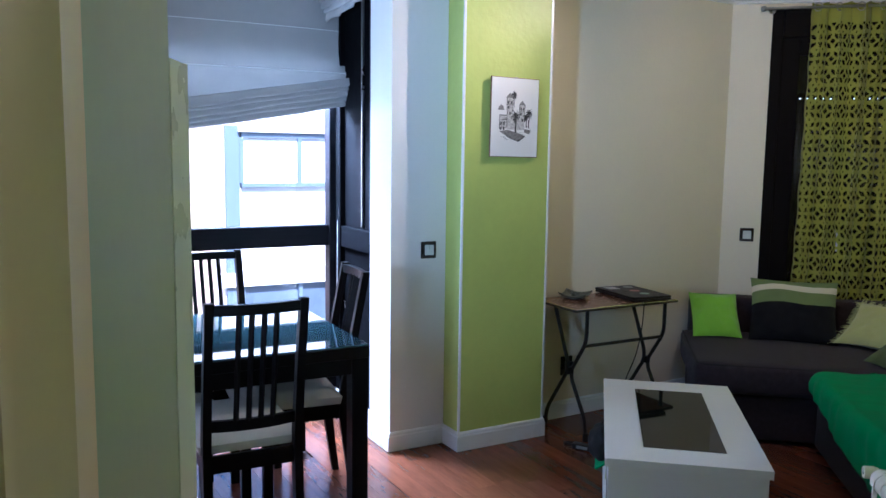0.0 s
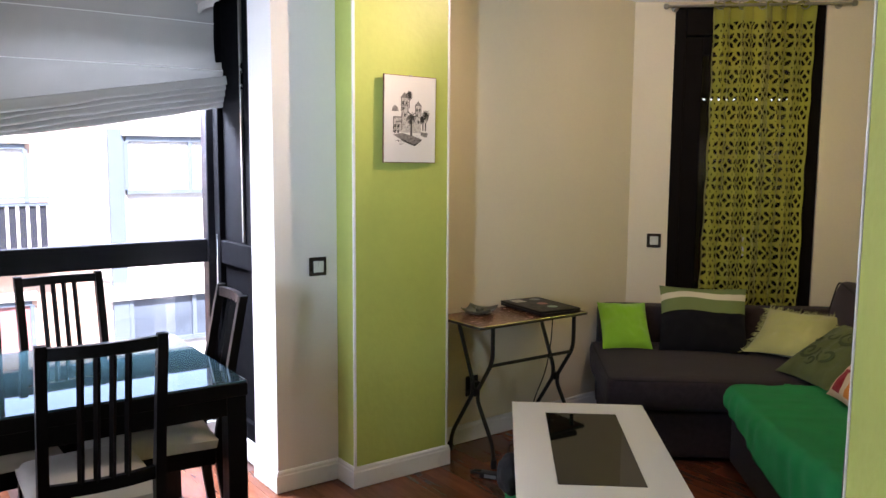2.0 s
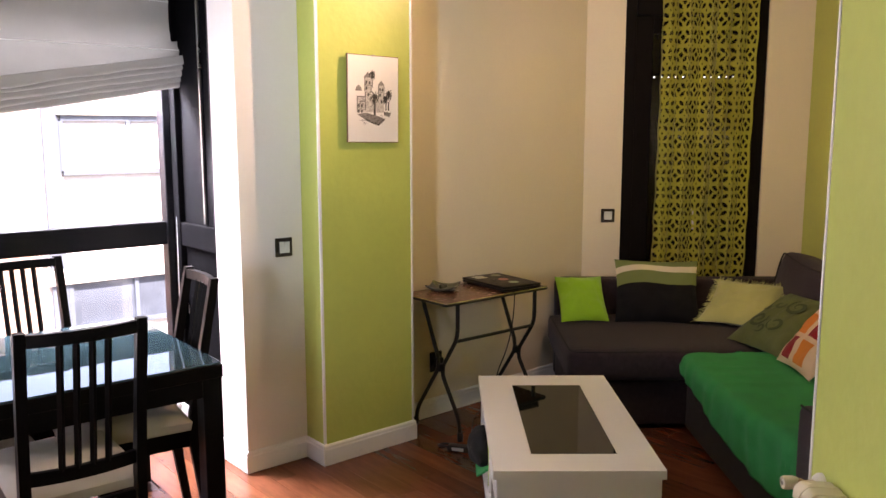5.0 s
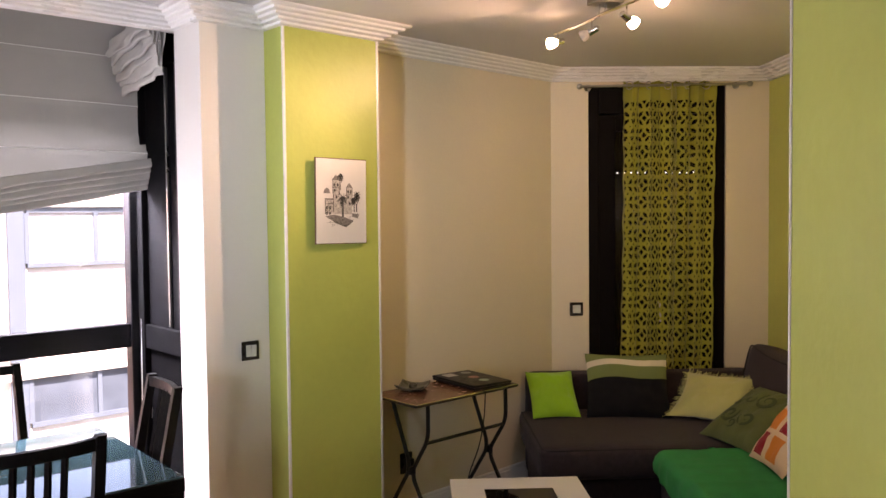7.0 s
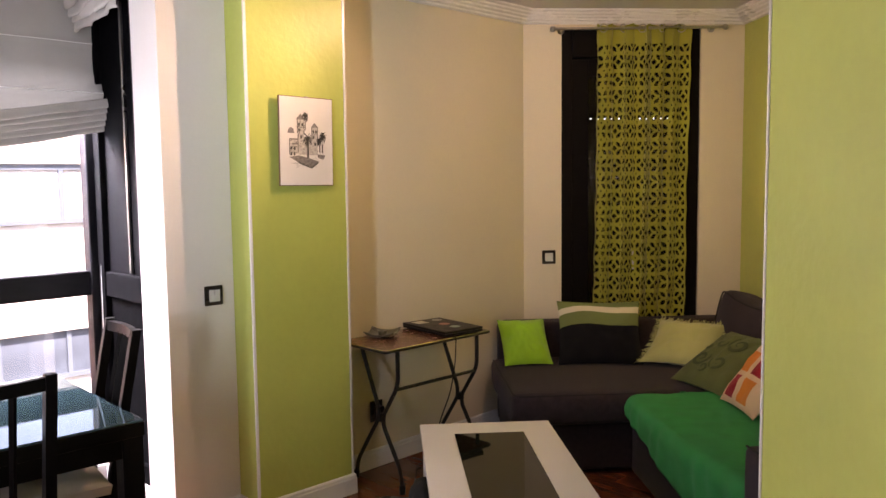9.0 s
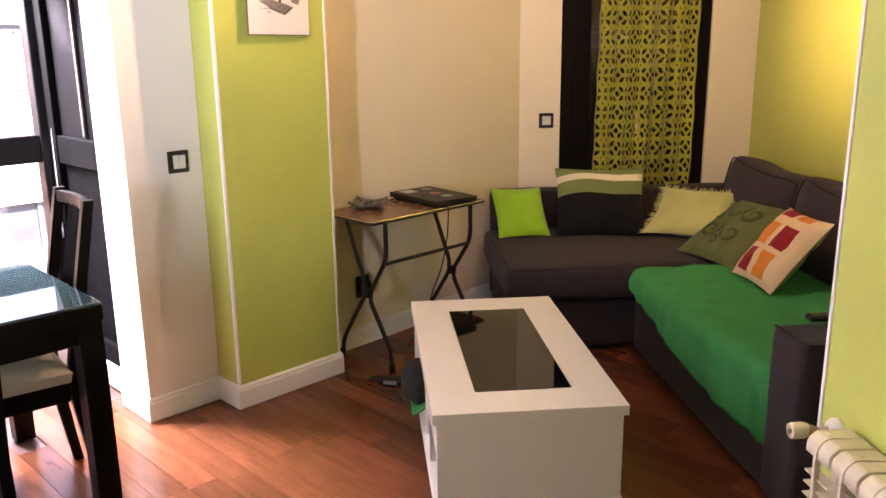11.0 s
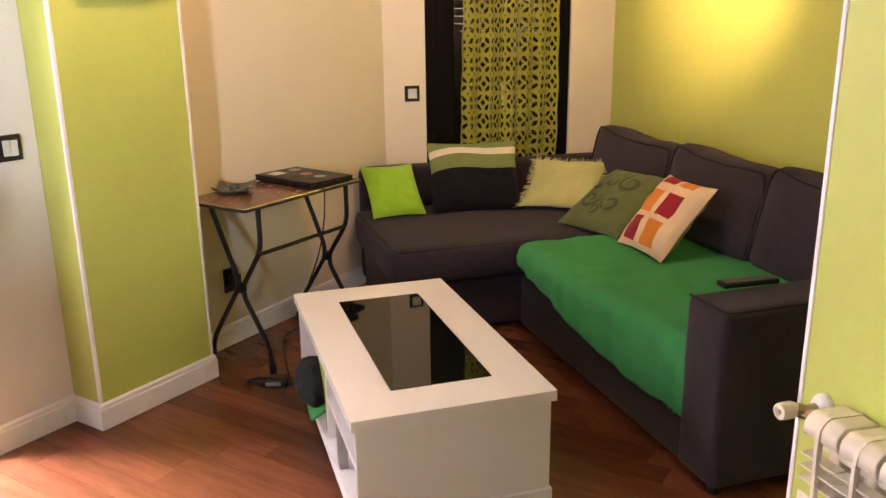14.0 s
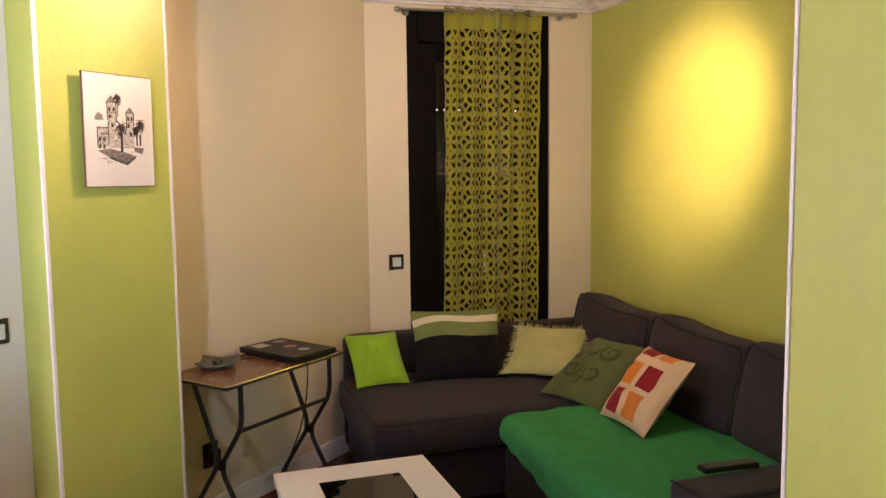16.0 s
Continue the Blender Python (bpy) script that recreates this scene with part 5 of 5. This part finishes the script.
def spot_bar():
    heads = [((0.592, 4.151), (-0.85, -0.45, -0.25), 0.9), ((0.701, 3.936), (-0.75, 0.5, -0.35), 0.0), ((0.79, 3.694), (0.80, 0.42, -0.42), 1.0), ((0.851, 3.422), (-0.30, -0.92, -0.26), 1.0)]
    lamp = thing("ceiling_spot_bar", pose(0, 0, 0), "curved chrome ceiling bar with four halogen spots", "ceiling lamp")
    part("canopy", boxed(-0.06, -0.05, -0.032, 0.06, 0.05, -0.0005, 0.004, pose(0.735, 3.83, CEIL, 0, 0, 20)), STEEL, lamp)
    bar = rounded([(0.585, 4.20, 2.462), (0.675, 4.02, 2.462), (0.715, 3.83, 2.462), (0.80, 3.62, 2.462), (0.868, 3.36, 2.462)], 6, 0.12)
    part("bar", tube(bmesh.new(), bar, 0.007, 8), CHROME, lamp, smooth=True)
    for dx in (-0.012, 0.012):
        part("stem", tube(bmesh.new(), [(0.725 + dx, 3.83, CEIL - 0.03), (0.720 + dx, 3.83, 2.462)], 0.004, 6), CHROME, lamp)
    for (x, y), d, lit in heads:
        d = Vector(d).normalized()
        top = Vector((x, y, 2.462))
        joint = Vector((x, y, 2.415))
        part("drop", tube(bmesh.new(), [top, joint], 0.0045, 6), CHROME, lamp)
        m = Matrix.Translation(joint) @ d.to_track_quat("Z", "Y").to_matrix().to_4x4()
        part("holder", lathe(bmesh.new(), [(0.008, -0.035), (0.014, -0.03), (0.015, 0.0), (0.017, 0.012)], 14, m), CHROME, lamp, smooth=True)
        part("bulb", lathe(bmesh.new(), [(0.015, 0.013), (0.024, 0.032), (0.026, 0.048), (0.022, 0.052)], 16, m), BULB if lit else COLD_BULB, lamp, "lit halogen bulb" if lit else "unlit halogen bulb", smooth=True)


spot_bar()
for at, to, watts, size, blend in LAMPS:
    sp = new("spot_light", bpy.data.lights.new("spot_light", "SPOT"))
    sp.data.energy, sp.data.color, sp.data.spot_size, sp.data.spot_blend, sp.data.shadow_soft_size = watts, WARM, radians(size), blend, 0.02
    sp.matrix_world = look(at, to)


# ---- the street outside ----
FACE = mat("pale_terracotta_facade", (0.60, 0.44, 0.35), 0.8, var=0.08, scale=1.2, bump=0.06, bscale=25)
PALE = mat("pale_stone_facade", (0.76, 0.75, 0.72), 0.75, var=0.06, scale=1.0, bump=0.05, bscale=25)
PALE_TRIM = mat("grey_window_frame", (0.13, 0.17, 0.22), 0.5, var=0.05)
CURT = mat("white_net_curtain", (0.78, 0.78, 0.78), 0.8, var=0.15, scale=6, stretch=(9, 1, 0.3))
RED_CURT = mat("pink_striped_curtain", (0.45, 0.20, 0.20), 0.8, var=0.5, scale=14, stretch=(9, 1, 0.1))
DIM = mat("dim_blue_glass", (0.10, 0.13, 0.17), 0.15, var=0.3, scale=2)
RAIL = mat("dark_blue_railing", (0.02, 0.025, 0.04), 0.5)
FAR = 13.0
house = thing("apartment_building", FACADE @ pose(0, FAR, 0), "pale terracotta apartment building with balconies", "building")
part("wall", boxed(-14, 0.25, -12, 2.3, 6, 4.0), FACE, house, "terracotta rendered wall")
part("wall", boxed(2.3, 0.0, -12, 16, 6, 4.0), PALE, house, "pale stone wall")
# top edge is out of view, kept low so more skylight reaches the room
part("roof", boxed(-14.2, -0.3, 4.001, 16.2, 6.2, 4.2, 0.02), PALE, house)


def far_window(u0, u1, z0, z1, v, parts, cloth, parent):
    w = part("window", boxed(u0, v - 0.03, z0, u1, v - 0.005, z1), cloth, parent)
    fr = bmesh.new()
    for a, b, c, d in ((u0, z0, u1, z0 + 0.08), (u0, z1 - 0.10, u1, z1)):
        box(fr, a, v - 0.09, b, c, v - 0.031, d)
    for k in range(parts + 1):
        x = u0 + (u1 - u0) * k / parts
        box(fr, x - 0.04, v - 0.09, z0 + 0.081, x + 0.04, v - 0.031, z1 - 0.101)
    part("frame", fr, PALE_TRIM, w)
    part("head", boxed(u0 - 0.08, v - 0.16, z1 + 0.001, u1 + 0.08, v - 0.002, z1 + 0.16, 0.01), PALE, w)


for st in (-2, -1, 0):
    z = st * 2.87
    for u0, u1 in ((-9.2, -7.0), (-5.2, -3.0), (-1.0, 1.10)):
        far_window(u0, u1, z - 0.28 if st >= 0 else z + 0.35, z + 1.70, 0.25, 3, CURT if st >= 0 else RED_CURT, house)
        if st < 0:
            continue
        b = part("balcony", boxed(u0 - 0.35, -0.40, z - 0.32, u1 + 0.30, 0.249, z - 0.18, 0.01), PALE, house)
        rl = bmesh.new()
        box(rl, u0 - 0.33, -0.38, z + 0.72, u1 + 0.28, -0.34, z + 0.77)
        box(rl, u0 - 0.33, -0.375, z + 0.60, u1 + 0.28, -0.345, z + 0.64)
        part("handrail", rl, PALE_TRIM, b)
        part("panel", boxed(u0 - 0.32, -0.33, z - 0.179, u1 + 0.27, -0.32, z + 0.66), RAIL, b)
        nb = 17
        for k in range(nb):
            x = u0 - 0.30 + (u1 - u0 + 0.55) * k / (nb - 1)
            part("baluster", boxed(x - 0.025, -0.37, z - 0.179, x + 0.025, -0.35, z + 0.599), PALE, b)
    # projecting glazed bay
    bay = part("bay", boxed(2.32, -0.55, z - 0.94, 9.0, -0.001, z + 2.05, 0.01), PALE, house)
    part("ledge", boxed(2.22, -0.72, z - 1.20, 9.1, -0.551, z - 0.92, 0.02), PALE, bay)
    part("pilaster", boxed(2.34, -0.64, z - 0.9, 2.62, -0.552, z + 1.99, 0.01), PALE_TRIM, bay)
    far_window(2.66, 5.05, z + 0.78, z + 1.86, -0.552, 2, CURT if st >= 0 else DIM, house)
    far_window(5.3, 7.7, z + 0.78, z + 1.86, -0.552, 2, CURT if st >= 0 else DIM, house)
setting("street", boxed(-60, 1.2, -12.2, 60, FAR + 40, -12.0, 0, FACADE), mat("asphalt", (0.06, 0.06, 0.062), 0.9, var=0.2, scale=3), "grey asphalt street far below", "street")

# ---- floor planks ----
def plank_bm(bm, w, l, m=None):
    g, c = 0.0004, 0.0003
    pts = []
    for z, i in ((-0.0118, 0), (-0.001, 0), (0.0, c)):
        pts.append([bm.verts.new((sx * (w / 2 - g - i), sy * (l / 2 - g - i), z)) for sx, sy in ((-1, -1), (1, -1), (1, 1), (-1, 1))])
    for a, b in zip(pts, pts[1:]):
        for k in range(4):
            bm.faces.new((a[k], a[(k + 1) % 4], b[(k + 1) % 4], b[k]))
    bm.faces.new(pts[2])
    if m is not None:
        bmesh.ops.transform(bm, verts=[v for r in pts for v in r], matrix=m)


floor_ob = bpy.data.objects["floor"]
rnd = random.Random(11)
WIDE = 0.105
LENGTHS = (0.45, 0.62, 0.78, 0.95)
plank_mesh = {}
for l in LENGTHS:
    me = bpy.data.meshes.new("plank")
    bm = bmesh.new()
    plank_bm(bm, WIDE, l)
    bmesh.ops.recalc_face_normals(bm, faces=bm.faces)
    bm.to_mesh(me)
    bm.free()
    me.materials.append(PLANK)
    plank_mesh[l] = me
others, near = [], []
for row in range(-52, 42):
    u = row * WIDE
    v = -6.6 + rnd.uniform(0, 0.9)
    while v < 2.6:
        l = rnd.choice(LENGTHS)
        c = FACADE @ Vector((u, v + l / 2, 0))
        end = v + l
        v = end
        if not (-4.1 < c.x < 2.25 and -1.65 < c.y < 5.62) or (u < 0.2 and end > 1.02) or (c.y < 0.6 and (c.x < -0.55 or c.x > 0.9)):
            continue
        m = pose(c.x, c.y, 0, 0, 0, TURNED + rnd.choice((0, 180)))
        if c.y > 2.3 and -1.75 < c.x < 1.35 and len(near) < 300:
            near.append((l, m))
        else:
            others.append((l, m))
for l, m in near:
    ob = new("plank", plank_mesh[l])
    ob.parent = floor_ob
    ob.matrix_world = m
verts, faces = [], []
for l, m in others:
    me = plank_mesh[l]
    k = len(verts)
    verts += [tuple(m @ v.co) for v in me.vertices]
    faces += [tuple(k + i for i in p.vertices) for p in me.polygons]
me = bpy.data.meshes.new("far_planks")
me.from_pydata(verts, [], faces)
me.materials.append(PLANK)
ob = new("far_planks", me)
ob.parent = floor_ob
tagged(ob, kind="stuff")
